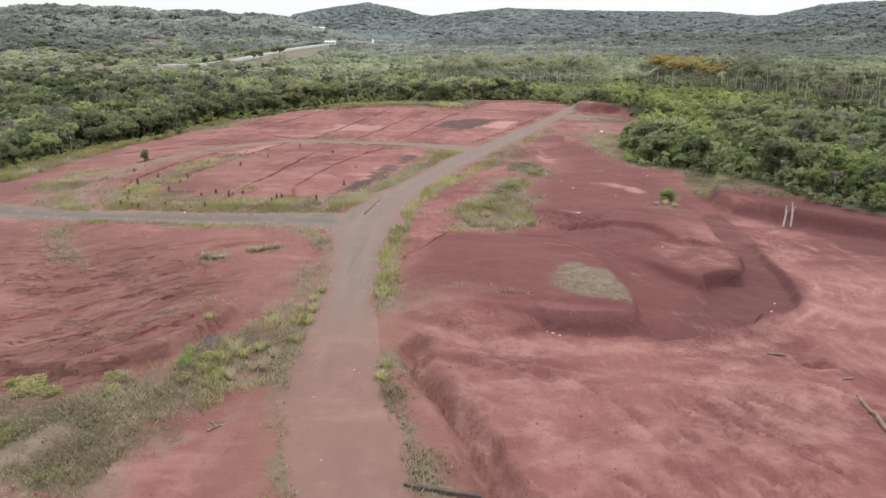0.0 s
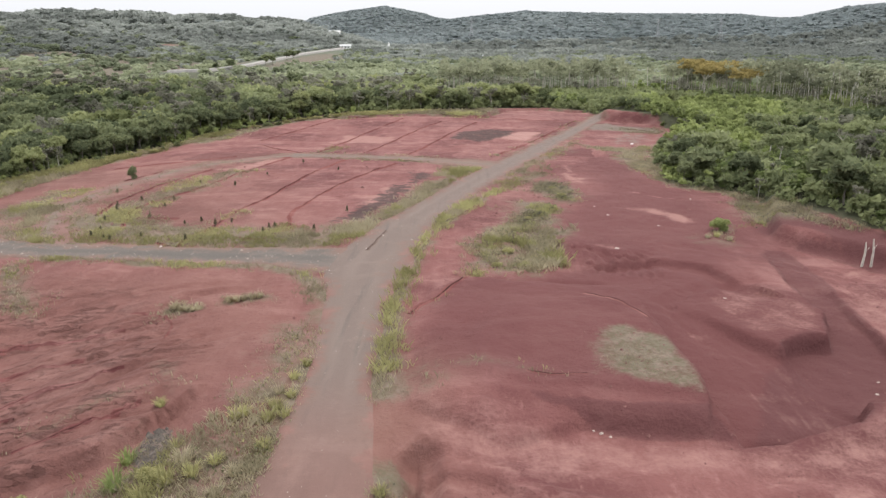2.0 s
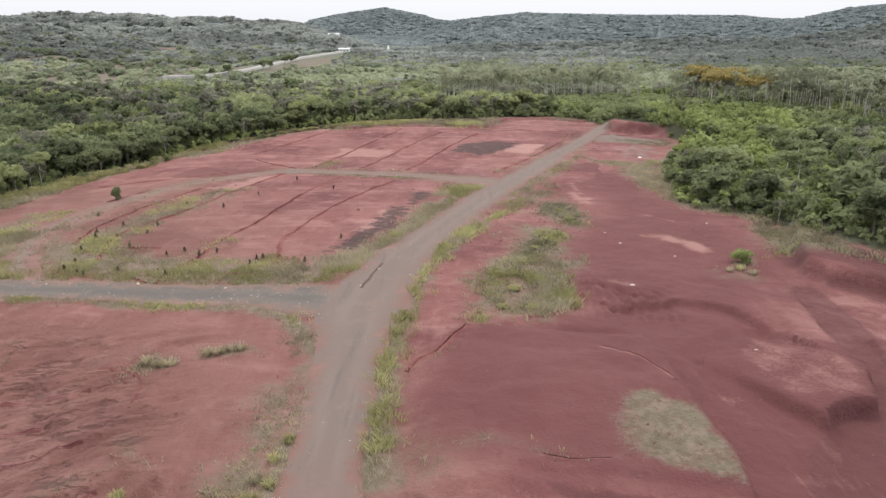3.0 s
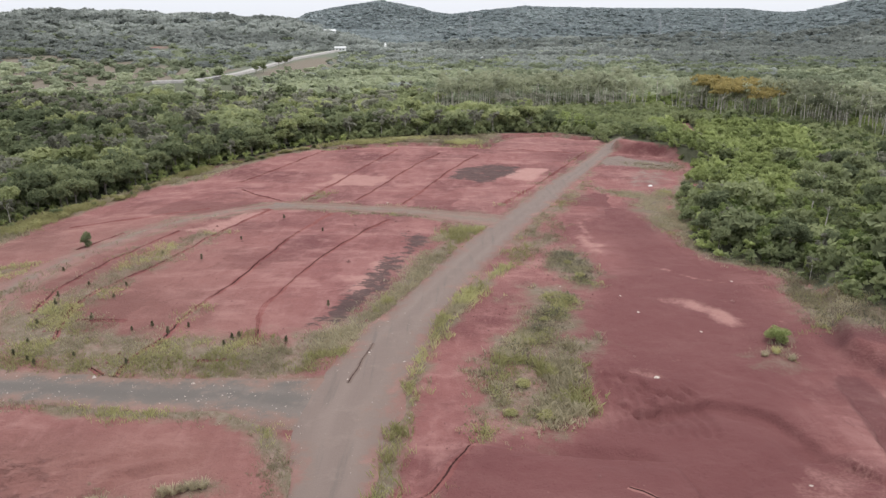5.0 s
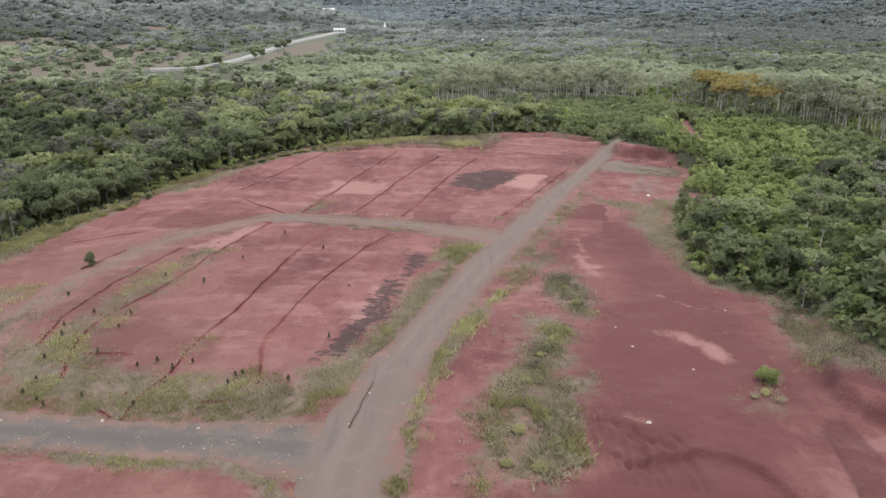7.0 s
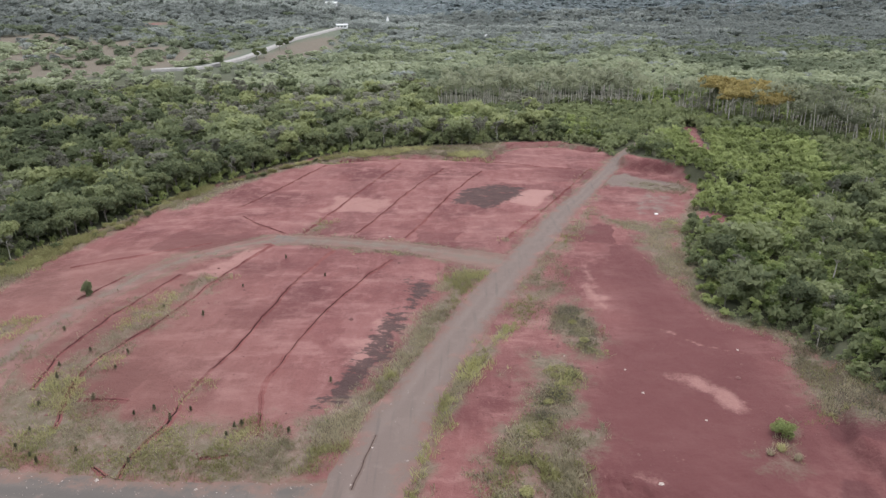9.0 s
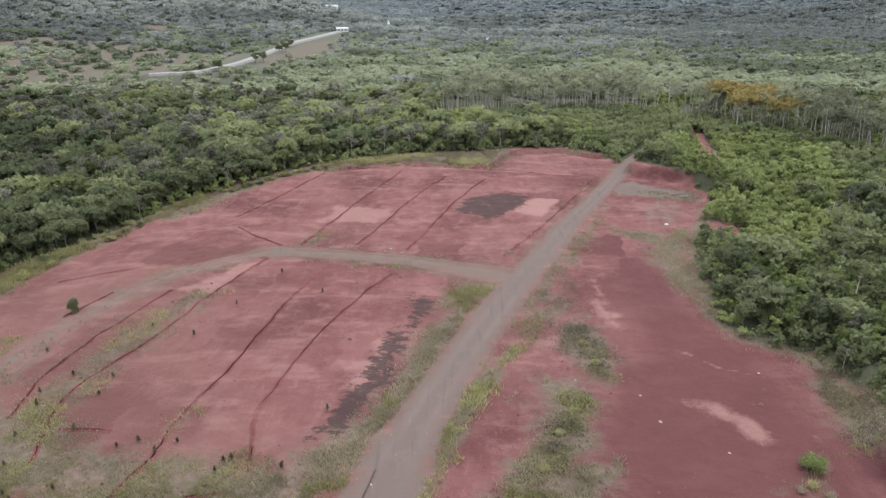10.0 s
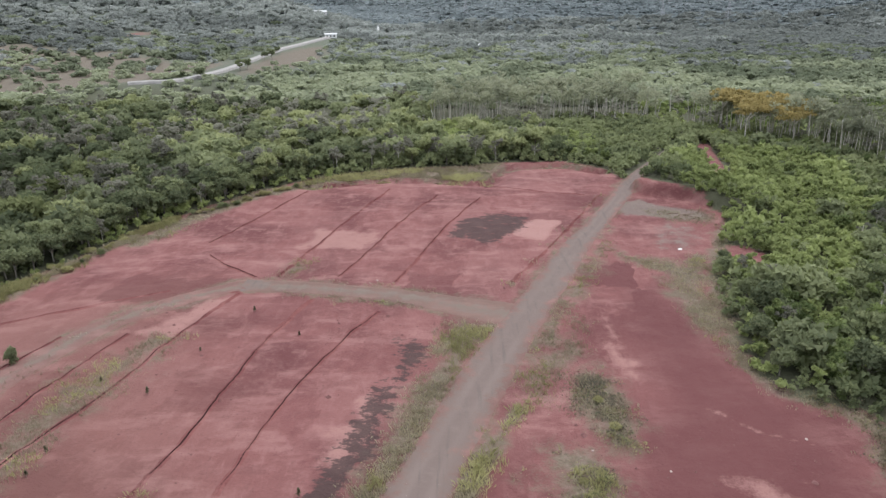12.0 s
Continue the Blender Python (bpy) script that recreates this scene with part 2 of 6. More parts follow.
DRAINS = [
    [(-67.4, 143.8), (-69, 155), (-67.5, 168), (-65, 178), (-61.7, 191)],
    [(-78.2, 178.7), (-73.9, 190.5)],
    [(-90, 197.5), (-73.7, 205.6), (-62, 211.7)],
    [(-58, 133), (-60.5, 142.7), (-61.6, 152), (-56.6, 169.7), (-53, 188), (-46.8, 210.8)],
    [(-55, 208.6), (-51, 210.4), (-46.8, 210.9)],
    [(-43.9, 122.5), (-44.2, 126.5), (-42.4, 135.4), (-42, 146), (-39.2, 160.5), (-37.1, 178.6), (-34.2, 195), (-31.1, 207)],
    [(-28.8, 132), (-30.1, 139), (-31.2, 146), (-30.4, 153), (-28.3, 165.7), (-24.8, 178.6), (-20.8, 191.3), (-16.6, 200.8)],
    [(-63.6, 242), (-56.5, 258.6), (-46.6, 284.3)],
    [(-41, 219.6), (-33.3, 249.8), (-21.4, 285.6)],
    [(-27.2, 219.5), (-17.3, 253.9), (-6.5, 279.8)],
    [(-14.4, 216), (-3.7, 253.7), (6.2, 277)],
    [(10.7, 216), (27.2, 249.2), (41.8, 279)],
    [(10.1, 288), (23.7, 283.2), (37.5, 278.7)],
    [(-60.8, 233.5), (-54.9, 227.5), (-45.5, 219.6)],
    [(-44.2, 290.2), (-38.3, 292.6), (-24, 294.9)],
]
BAY = [(46.8, 122.2), (45.4, 115.6), (43.9, 107), (43.2, 101), (43.6, 97), (42.4, 94.4), (41.4, 92.2), (40.5, 90), (38.4, 90.4), (36.6, 89.3), (34.4, 87.8), (33.8, 82), (33.4, 77),
       (36.5, 75.8), (39.4, 76), (42, 78.2), (45.1, 83), (47, 89.8), (47.8, 97), (49.2, 105.9), (50.4, 113), (51.2, 119), (50.4, 125), (48.5, 125)]
RAMP = [(22.6, 90), (25, 100), (30, 93.5), (34.7, 86), (35.2, 80), (36.8, 75.4), (34.6, 72.6), (26.5, 69.5), (23.2, 69.2), (22.4, 80)]
CUT_FACE = [(5, 75.2), (9, 73.6), (14, 72.8), (22, 72.6), (23.0, 69.4), (17.7, 69.8), (13.1, 70.1), (9.3, 71.8), (6.5, 73.3)]
HAUL_FLOOR = [(4, 73), (2, 67), (8, 62), (20, 58), (36, 60), (41, 70), (24, 70.5), (14, 70.8), (8, 73)]
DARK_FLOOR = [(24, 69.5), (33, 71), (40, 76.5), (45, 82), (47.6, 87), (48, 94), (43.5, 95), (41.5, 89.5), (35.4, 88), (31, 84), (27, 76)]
SPUR_TOP = [(30, 101.6), (34.4, 105), (40, 106.4), (43, 100), (43, 96.5), (40.8, 91.2), (36.6, 90), (34, 88.5), (31, 95)]
LIGHT_GROUND = [(-4, 75), (8, 73.4), (14, 69.6), (24, 69), (33, 74), (41, 76.5), (46.5, 84), (48, 94), (52, 98), (58, 96), (66, 90), (80, 80), (90, 30), (0, 30), (-2, 62)]
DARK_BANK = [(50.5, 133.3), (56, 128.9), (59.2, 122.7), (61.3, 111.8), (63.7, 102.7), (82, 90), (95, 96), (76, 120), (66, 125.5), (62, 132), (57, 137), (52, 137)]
APRON = [(43, 270), (46, 262), (52, 260.5), (60, 257.5), (68, 258), (69, 263), (64, 266.5), (57, 269), (53, 275)]
SPUR = [(49, 252), (56, 259), (66, 252), (60, 236), (50, 230), (45, 240)]
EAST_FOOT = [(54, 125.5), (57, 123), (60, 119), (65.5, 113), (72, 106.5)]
HAUL = [(53, 106), (50.5, 98), (50.5, 89), (47, 81), (41, 75), (36, 70.5), (26, 66.5), (12, 66.5), (0, 69)]
PLATEAU = [(3, 78.4), (8, 76), (12, 76.2), (16.4, 75.4), (21.3, 74.9), (21.9, 79), (21.2, 85), (18, 95), (8, 95), (3, 86)]
NORTH_CUT = [(53, 284), (58, 279), (66, 276.5), (73, 268), (79, 258), (100, 250), (130, 300), (80, 330), (66, 300)]
EAST_BANK = [(52.5, 130), (55, 127), (60, 122.8), (66, 116), (73, 110), (84, 101), (110, 75), (140, 100), (140, 180), (66, 165), (60, 150), (55, 138)]
# height, softness, line: the lower side lies to the line's right
STEPS = [(0.95, 0.7, [(23, 116), (25.3, 116.6), (28.8, 117.5), (32, 115.9), (34.9, 113.5), (36.6, 110), (37.4, 106.7), (38.4, 105)]), (0.7, 0.3, [(-0.6, 63.7), (1, 64), (3.1, 62.6)]),
         (1.5, 0.5, [(-46, 69.5), (-40, 66.6), (-35.8, 64.8), (-32.3, 65.4), (-28.6, 67), (-26.6, 71)]), (0.4, 0.4, [(-49.8, 77.5), (-42.8, 80.5), (-38.5, 80.8), (-33.8, 82.8)]),
         (0.45, 0.4, [(-37, 69), (-35, 70), (-31.1, 71.6), (-28.4, 75)]), (0.4, 0.4, [(-58.3, 93), (-53.4, 93.6), (-43, 94.2), (-39.4, 95)]), (0.4, 0.4, [(-56.5, 83.6), (-52.8, 86.6), (-46.2, 87.5), (-40.6, 87.5)]),
         (0.4, 0.6, [(38.5, 106.4), (34.4, 105.3), (29.4, 102.4), (27, 99.6)]), (1.1, 0.5, [(-46, 290.5), (-34, 294.5), (-20, 297.5), (-6, 295.5), (8, 292.5)]), (1.5, 0.5, [(9, 294), (13, 308), (18, 314.5), (37, 317.5), (47, 309)]), (0.5, 0.6, [(18, 104), (12, 104.5), (6, 104), (0, 108.5)])]
LANE = [(-205, 520, 4.2), (-194.6, 524, 4.2), (-180, 528, 4.4), (-167, 550, 4.6), (-159, 580, 4.8), (-157.5, 625, 4.8), (-158, 671, 4.8), (-154, 721, 4.8), (-143.5, 770, 4.6), (-132.6, 842, 4.4)]
FIELDS = [[(-420, 470), (-290, 500), (-215, 530), (-182, 560), (-172, 600), (-178, 640), (-215, 680), (-245, 690), (-290, 740), (-345, 770), (-450, 800), (-560, 640)],
          [(-150, 552), (-138, 571), (-118, 627), (-114, 714), (-125, 770), (-148, 720), (-151, 660), (-150, 600)]]
RED_FAR = [(-366, 850), (-322, 842), (-314, 872), (-358, 886)]
RED_CLEARING = [(80, 288), (83.5, 287), (88.5, 304), (94.5, 332), (100, 354), (95, 357), (89, 336), (84, 309)]
NOTCH = [(62, 240), (70, 238), (75, 226), (66, 222), (62, 228)]
LIME_PATCH = [(60, 236), (64, 276), (80, 307), (97, 334), (127, 306), (102, 234), (78, 211), (62, 214)]
GULLY = [(-2.9, 66), (-2.6, 62), (-1.5, 58), (-0.2, 55.8), (0.6, 52.8), (1.9, 49.8), (2.6, 47), (4.3, 41), (6.5, 34)]
RUTS = [([(60 + 0.3 * k, 117.5), (55 + 0.6 * k, 115), (51.6 + k, 108), (50.2 + k, 98), (50.6 + k * 0.9, 90), (47.4 + k * 0.9, 81.5 - 0.2 * k), (42 + k * 0.8, 75.5 - 0.5 * k),
          (37 + k * 0.6, 71 - 0.8 * k)], w) for k, w in ((0.0, 0.9), (1.8, 0.5), (3.2, 0.7), (5.0, 0.4), (6.6, 0.6))]
RUTS += [([(27, 146.5), (30, 145), (33, 143.6)], 0.5), ([(20.5, 150), (24, 149.5)], 0.4), ([(17, 126), (19, 118.5), (23, 112.5)], 0.5), ([(28.5, 128), (33, 124), (38, 121.5)], 0.4), ([(40, 151), (45, 146.5), (48, 140)], 0.6), ([(36, 166), (41, 160), (47, 157)], 0.5)]
RUTS += [([(36, 70 - k), (28, 67.5 - k), (20, 66.8 - k), (10, 67.6 - k), (0, 70.5 - k), (-5, 72.5 - k)], 0.6) for k in (0.0, 2.4, 5.0)]
RUTS += [([(23.4 + 0.9 * k, 101 - 0.8 * k), (26 + 1.1 * k, 92 - 0.6 * k), (28.2 + 1.0 * k, 80), (28.6 + 0.9 * k, 71)], 0.25) for k in range(6)]
RUTS += [([(25, 99.5), (30.4, 88), (33.5, 74)], 0.4), ([(26.8, 98), (31.8, 89), (34.4, 77)], 0.4), ([(24.2, 97), (28.5, 86), (30.5, 72.5)], 0.4), ([(12, 63), (24, 58), (34, 46)], 0.5), ([(9, 60), (20, 53), (26, 42)], 0.5)]
RILLS = [[(15.4 + 1.15 * k, 124 - 0.35 * k), (15.0 + 1.2 * k + 0.3 * (k % 3), 117.5), (14.4 + 1.3 * k, 111.5 - 0.2 * k)] for k in range(11)]
LEFT_HILLS = ([-0.9, -0.60, -0.52, -0.41, -0.31, -0.27, -0.22, -0.16, -0.1], [42, 46, 50, 48, 46, 40, 36, 20, 4])
PEAK_HILLS = ([-0.24, -0.2, -0.17, -0.102, -0.06, -0.03, 0.0, 0.03], [30, 84, 100, 126, 109, 90, 84, 50])
RIGHT_HILLS = ([-0.06, -0.01, 0.035, 0.09, 0.165, 0.24, 0.37, 0.41, 0.45, 0.51, 0.55, 0.6, 0.9], [30, 66, 76, 86, 83, 81, 75, 66, 64, 82, 88, 90, 94])


def road_line(rows):
    return [tuple(r[:2]) for r in rows]


def road_depth(rows, x, y):
    """Metres inside a road of changing width (minus: beside it)."""
    s = smooth_line(rows, 4.0)
    best = np.full(np.shape(x), -1e9)
    for a, b in zip(s, s[1:]):
        dx, dy = b[0] - a[0], b[1] - a[1]
        u = np.clip(((x - a[0]) * dx + (y - a[1]) * dy) / (dx * dx + dy * dy), 0, 1)
        best = np.maximum(best, (a[2] + (b[2] - a[2]) * u) / 2 - np.hypot(x - a[0] - u * dx, y - a[1] - u * dy))
    return best


def broad_height(x, y):
    """The lie of the land without small relief."""
    x, y = np.asarray(x, float), np.asarray(y, float)
    z = 3.6 * ease(225, 310, y) * (1 - ease(330, 400, y)) + 1.5 * ease(330, 400, y)
    z = z - 2.0 * ease(60, 115, -x) * (1 - ease(300, 380, y)) - 3.5 * ease(105, 150, -x) * (1 - ease(260, 360, y))
    # left pad falls away to the left, the pit side to the right
    z = z - 4.2 * ease(27, 52, -x) * (1 - ease(88, 112, y))
    z = z - 1.5 * ease(41, 51, x) * (1 - ease(116, 140, y)) - 0.6 * ease(33, 44, x) * (1 - ease(78, 92, y)) - 1.3 * ease(26, 42, x) * (1 - ease(66, 78, y))
    z = z + 1.0 * ease(0, 16, inside_depth(EAST_BANK, x, y)) + 2.5 * ease(-1.8, 0.3, inside_depth(EAST_BANK, x, y))
    z = z + 3.4 * ease(-1.8, 0.8, inside_depth(NORTH_CUT, x, y)) * (1 - ease(73, 96, x))
    # the country beyond
    r, az = np.hypot(x, y), np.arctan2(x, np.maximum(y, 1))
    west = 1 - ease(-0.25, 0.05, az)
    z = z + west * (9 * ease(420, 640, y) + 10 * ease(620, 880, y)) + (1 - west) * 11 * ease(420, 1000, y)
    t = x / np.maximum(y, 1)
    z = z + 5 * (1 - ease(5, 70, line_offset(road_line(LANE), x, y)[0])) * ease(440, 520, y)
    far = np.where(y > 200, 1.0, 0.0)
    wob = 1 + 0.35 * fbm(x, y, 420, 3, 5)
    left = np.interp(t, *LEFT_HILLS) * ease(820, 1300, r) * (1 - 0.35 * ease(1350, 1900, r)) * wob
    peak = np.interp(t, *PEAK_HILLS) * ease(1700, 2500, r)
    right = np.interp(t, *RIGHT_HILLS) * ease(1000, 1850, r) * (1 - 0.3 * ease(1900, 2500, r)) * (0.8 + 0.2 * wob)
    return z + far * np.maximum(np.maximum(left, peak), right)


def height(x, y):
    """The ground's height, with banks, cuts, gullies and clods."""
    x, y = np.asarray(x, float), np.asarray(y, float)
    z = broad_height(x, y)
    ramp_in = ease(-0.3, 0.9, inside_depth(RAMP, x, y) + 0.25 * fbm(x, y, 3, 3, 6))
    z = z + ramp_in * (np.minimum(z, -2.2 * (1 - ease(70, 103, y)) - 0.04 * np.maximum(x - 24, 0)) - z)
    bay_in = ease(-0.2, 0.55, inside_depth(BAY, x, y) + 0.6 * fbm(x, y, 3.4, 3, 3))
    z = z + bay_in * (np.minimum(z, -2.2 + 1.0 * ease(94, 120, y)) - z)
    front = ease(20.6, 22.4, x)
    slack = 0.8 * front + (1 - front) * (4.8 + 5 * ease(84, 95, y) + 4 * (1 - ease(3, 11, x)))
    rise = np.clip((inside_depth(PLATEAU, x, y) + 0.5 * fbm(x, y, 3, 4, 4)) / slack + 1, 0, 1)
    z = z + 1.7 * ease(-6.5, -1, x) * np.interp(rise, [0, 0.05, 0.32, 0.78, 0.90, 1], [0, 0.40, 0.72, 0.80, 0.97, 1])
    z = z - 0.9 * ease(-1.5, 1.5, inside_depth(HAUL_FLOOR, x, y))
    for drop, slow, line in STEPS:
        d, side = line_offset(line, x, y)
        sd = d * side
        z = z - drop * ease(-0.6 * slow, slow, sd + 0.6 * fbm(x, y, 2.4, 4, 8)) * (1 - ease(1.2, 1.5 + 4.5 * drop, d))
    for line, wide in RUTS:
        z = z - 0.07 * (1 - ease(0.2, 0.9, line_offset(line, x, y)[0]))
    for line in RILLS:
        z = z - 0.34 * (1 - ease(0.1, 0.65, line_offset(line, x, y)[0] + 0.25 * fbm(x, y, 2, 2, 18)))
    z = z - 1.0 * (1 - ease(0.5, 2.0, np.hypot((x - 38.2) * 0.75, y - 64.8) + 0.8 * fbm(x, y, 2, 2, 14)))
    d, side = line_offset(GULLY, x, y)
    z = z + 0.9 * (1 - ease(0.8, 5, d)) * (side < 0) - 1.7 * (1 - ease(0.1, 2.1, d + 0.8 * fbm(x, y, 2.6, 4, 12)))
    z = z + 1.1 * (1 - ease(0.4, 6, d)) * (side < 0) * fbm(x, y, 2.2, 4, 16)
    clear = ease(-6, 2, inside_depth(CLEARING, x, y))
    road = np.maximum(np.maximum(road_depth(MAIN_ROAD, x, y), np.maximum(road_depth(SIDE_ROAD, x, y), road_depth(RING_TRACK, x, y))), road_depth(CROSS_ROAD, x, y))
    calm = 1 - ease(-2.5, -0.2, road)
    pits = 1 - ease(118, 140, y)
    z = z + clear * calm * ((0.2 + 0.45 * pits) * fbm(x, y, 9, 5, 21) + 0.16 * fbm(x, y, 1.7, 3, 31))
    # rills that run down the left pad
    rill = np.abs(fbm(y - x * 0.3, (y * 0.3 + x) * 0.2, 5, 4, 40))
    on_pad = ease(0, 5, inside_depth([(-60, 62), (-62, 108), (-24, 108), (-24, 72), (-34, 58)], x, y))
    z = z - 0.4 * on_pad * (1 - ease(0.015, 0.10, rill))
    rill = np.abs(fbm(y - x * 0.4, (y * 0.4 + x) * 0.2, 2.8, 3, 46))
    z = z - 0.24 * on_pad * (1 - ease(0.0, 0.10, rill))
    scrape = np.abs(fbm(x * 0.9 + y * 0.5, (y * 0.9 - x * 0.5) * 0.22, 3.2, 4, 44))
    near_right = ease(0, 4, inside_depth([(3, 66), (-2, 40), (-2, 20), (80, 20), (80, 66), (40, 64), (20, 57)], x, y))
    near_right = np.maximum(near_right, ease(0, 4, inside_depth([(13, 112), (27, 110), (31, 122), (16, 127)], x, y)))
    z = z - 0.55 * near_right * (1 - ease(0.0, 0.12, scrape))
    return z - 0.14 * ease(-0.3, 0.5, road)


# ---- materials ----
def material(name):
    m = bpy.data.materials.new(name)
    m.use_nodes = True
    return m, m.node_tree.nodes, m.node_tree.links, m.node_tree.nodes["Principled BSDF"]


def tex(nodes, links, scale, detail=6, rough=0.6, kind="ShaderNodeTexNoise", coord=None):
    n = nodes.new(kind)
    n.inputs["Scale"].default_value = scale
    if kind == "ShaderNodeTexNoise":
        n.inputs["Detail"].default_value, n.inputs["Roughness"].default_value = detail, rough
    links.new(coord, n.inputs["Vector"])
    return n.outputs[0]


def mixed(nodes, links, a, b, f):
    n = nodes.new("ShaderNodeMix")
    n.data_type = "RGBA"
    for socket, value in ((n.inputs[0], f), (n.inputs[6], a), (n.inputs[7], b)):
        if isinstance(value, (int, float)):
            socket.default_value = value
        elif isinstance(value, tuple):
            socket.default_value = (*value, 1)
        else:
            links.new(value, socket)
    return n.outputs[2]


def ramp(nodes, links, value, a, b, lo=0.0, hi=1.0):
    n = nodes.new("ShaderNodeMapRange")
    n.interpolation_type = "SMOOTHSTEP"
    n.inputs[1].default_value, n.inputs[2].default_value, n.inputs[3].default_value, n.inputs[4].default_value = a, b, lo, hi
    links.new(value, n.inputs[0])
    return n.outputs[0]


def calc(nodes, links, op, a, b):
    n = nodes.new("ShaderNodeMath")
    n.operation = op
    for socket, value in zip(n.inputs, (a, b)):
        if isinstance(value, (int, float)):
            socket.default_value = value
        else:
            links.new(value, socket)
    return n.outputs[0]


def attr(nodes, name):
    n = nodes.new("ShaderNodeAttribute")
    n.attribute_name = name
    return n.outputs["Fac"]


def relief(nodes, links, bsdf, value, distance, strength=0.6):
    n = nodes.new("ShaderNodeBump")
    n.inputs["Strength"].default_value, n.inputs["Distance"].default_value = strength, distance
    links.new(value, n.inputs["Height"])
    links.new(n.outputs[0], bsdf.inputs["Normal"])


RED, RED_DARK, RED_PALE = (0.169, 0.070, 0.066), (0.104, 0.038, 0.038), (0.270, 0.143, 0.131)
GRAVEL, GRAVEL_PALE = (0.134, 0.101, 0.089), (0.215, 0.170, 0.150)


def soil_colour(n, l, co):
    """Red laterite: broad tints, streaks and fine grain."""
    broad, middle, fine = tex(n, l, 0.045, 5, 0.55, coord=co), tex(n, l, 0.30, 6, 0.65, coord=co), tex(n, l, 2.6, 5, 0.7, coord=co)
    stretch = n.new("ShaderNodeMapping")
    stretch.inputs["Scale"].default_value, stretch.inputs["Rotation"].default_value = (1.0, 0.30, 1.0), (0, 0, radians(10))
    l.new(co, stretch.inputs["Vector"])
    streak = tex(n, l, 0.42, 8, 0.68, coord=stretch.outputs[0])
    c = mixed(n, l, RED, RED_DARK, ramp(n, l, broad, 0.42, 0.66))
    c = mixed(n, l, c, RED_PALE, calc(n, l, "MULTIPLY", ramp(n, l, streak, 0.50, 0.74), 0.40))
    c = mixed(n, l, c, RED_DARK, calc(n, l, "MULTIPLY", ramp(n, l, streak, 0.50, 0.30), 0.30))
    c = mixed(n, l, c, RED_PALE, calc(n, l, "MULTIPLY", ramp(n, l, middle, 0.46, 0.76), 0.55))
    c = mixed(n, l, c, RED_DARK, calc(n, l, "MULTIPLY", ramp(n, l, fine, 0.56, 0.72), 0.55))
    across = n.new("ShaderNodeMapping")
    across.inputs["Scale"].default_value, across.inputs["Rotation"].default_value = (0.42, 1.0, 1.0), (0, 0, radians(-14))
    l.new(co, across.inputs["Vector"])
    mottle, scratch = tex(n, l, 0.17, 9, 0.62, coord=across.outputs[0]), tex(n, l, 1.6, 6, 0.7, coord=across.outputs[0])
    c = mixed(n, l, c, RED_PALE, ramp(n, l, mottle, 0.50, 0.66, 0.0, 0.60))
    c = mixed(n, l, c, RED_DARK, ramp(n, l, mottle, 0.46, 0.30, 0.0, 0.35))
    c = mixed(n, l, c, RED_PALE, calc(n, l, "MULTIPLY", ramp(n, l, scratch, 0.60, 0.68), ramp(n, l, mottle, 0.44, 0.60, 0.0, 0.8)))
    grit, scuff = tex(n, l, 7.0, 3, 0.7, coord=co), tex(n, l, 1.1, 7, 0.72, coord=stretch.outputs[0])
    c = mixed(n, l, c, RED_PALE, ramp(n, l, grit, 0.60, 0.72, 0.0, 0.45))
    c = mixed(n, l, c, RED_PALE, ramp(n, l, scuff, 0.57, 0.72, 0.0, 0.45))
    c = mixed(n, l, c, RED_DARK, ramp(n, l, scuff, 0.44, 0.32, 0.0, 0.42))
    return c, broad, middle, fine


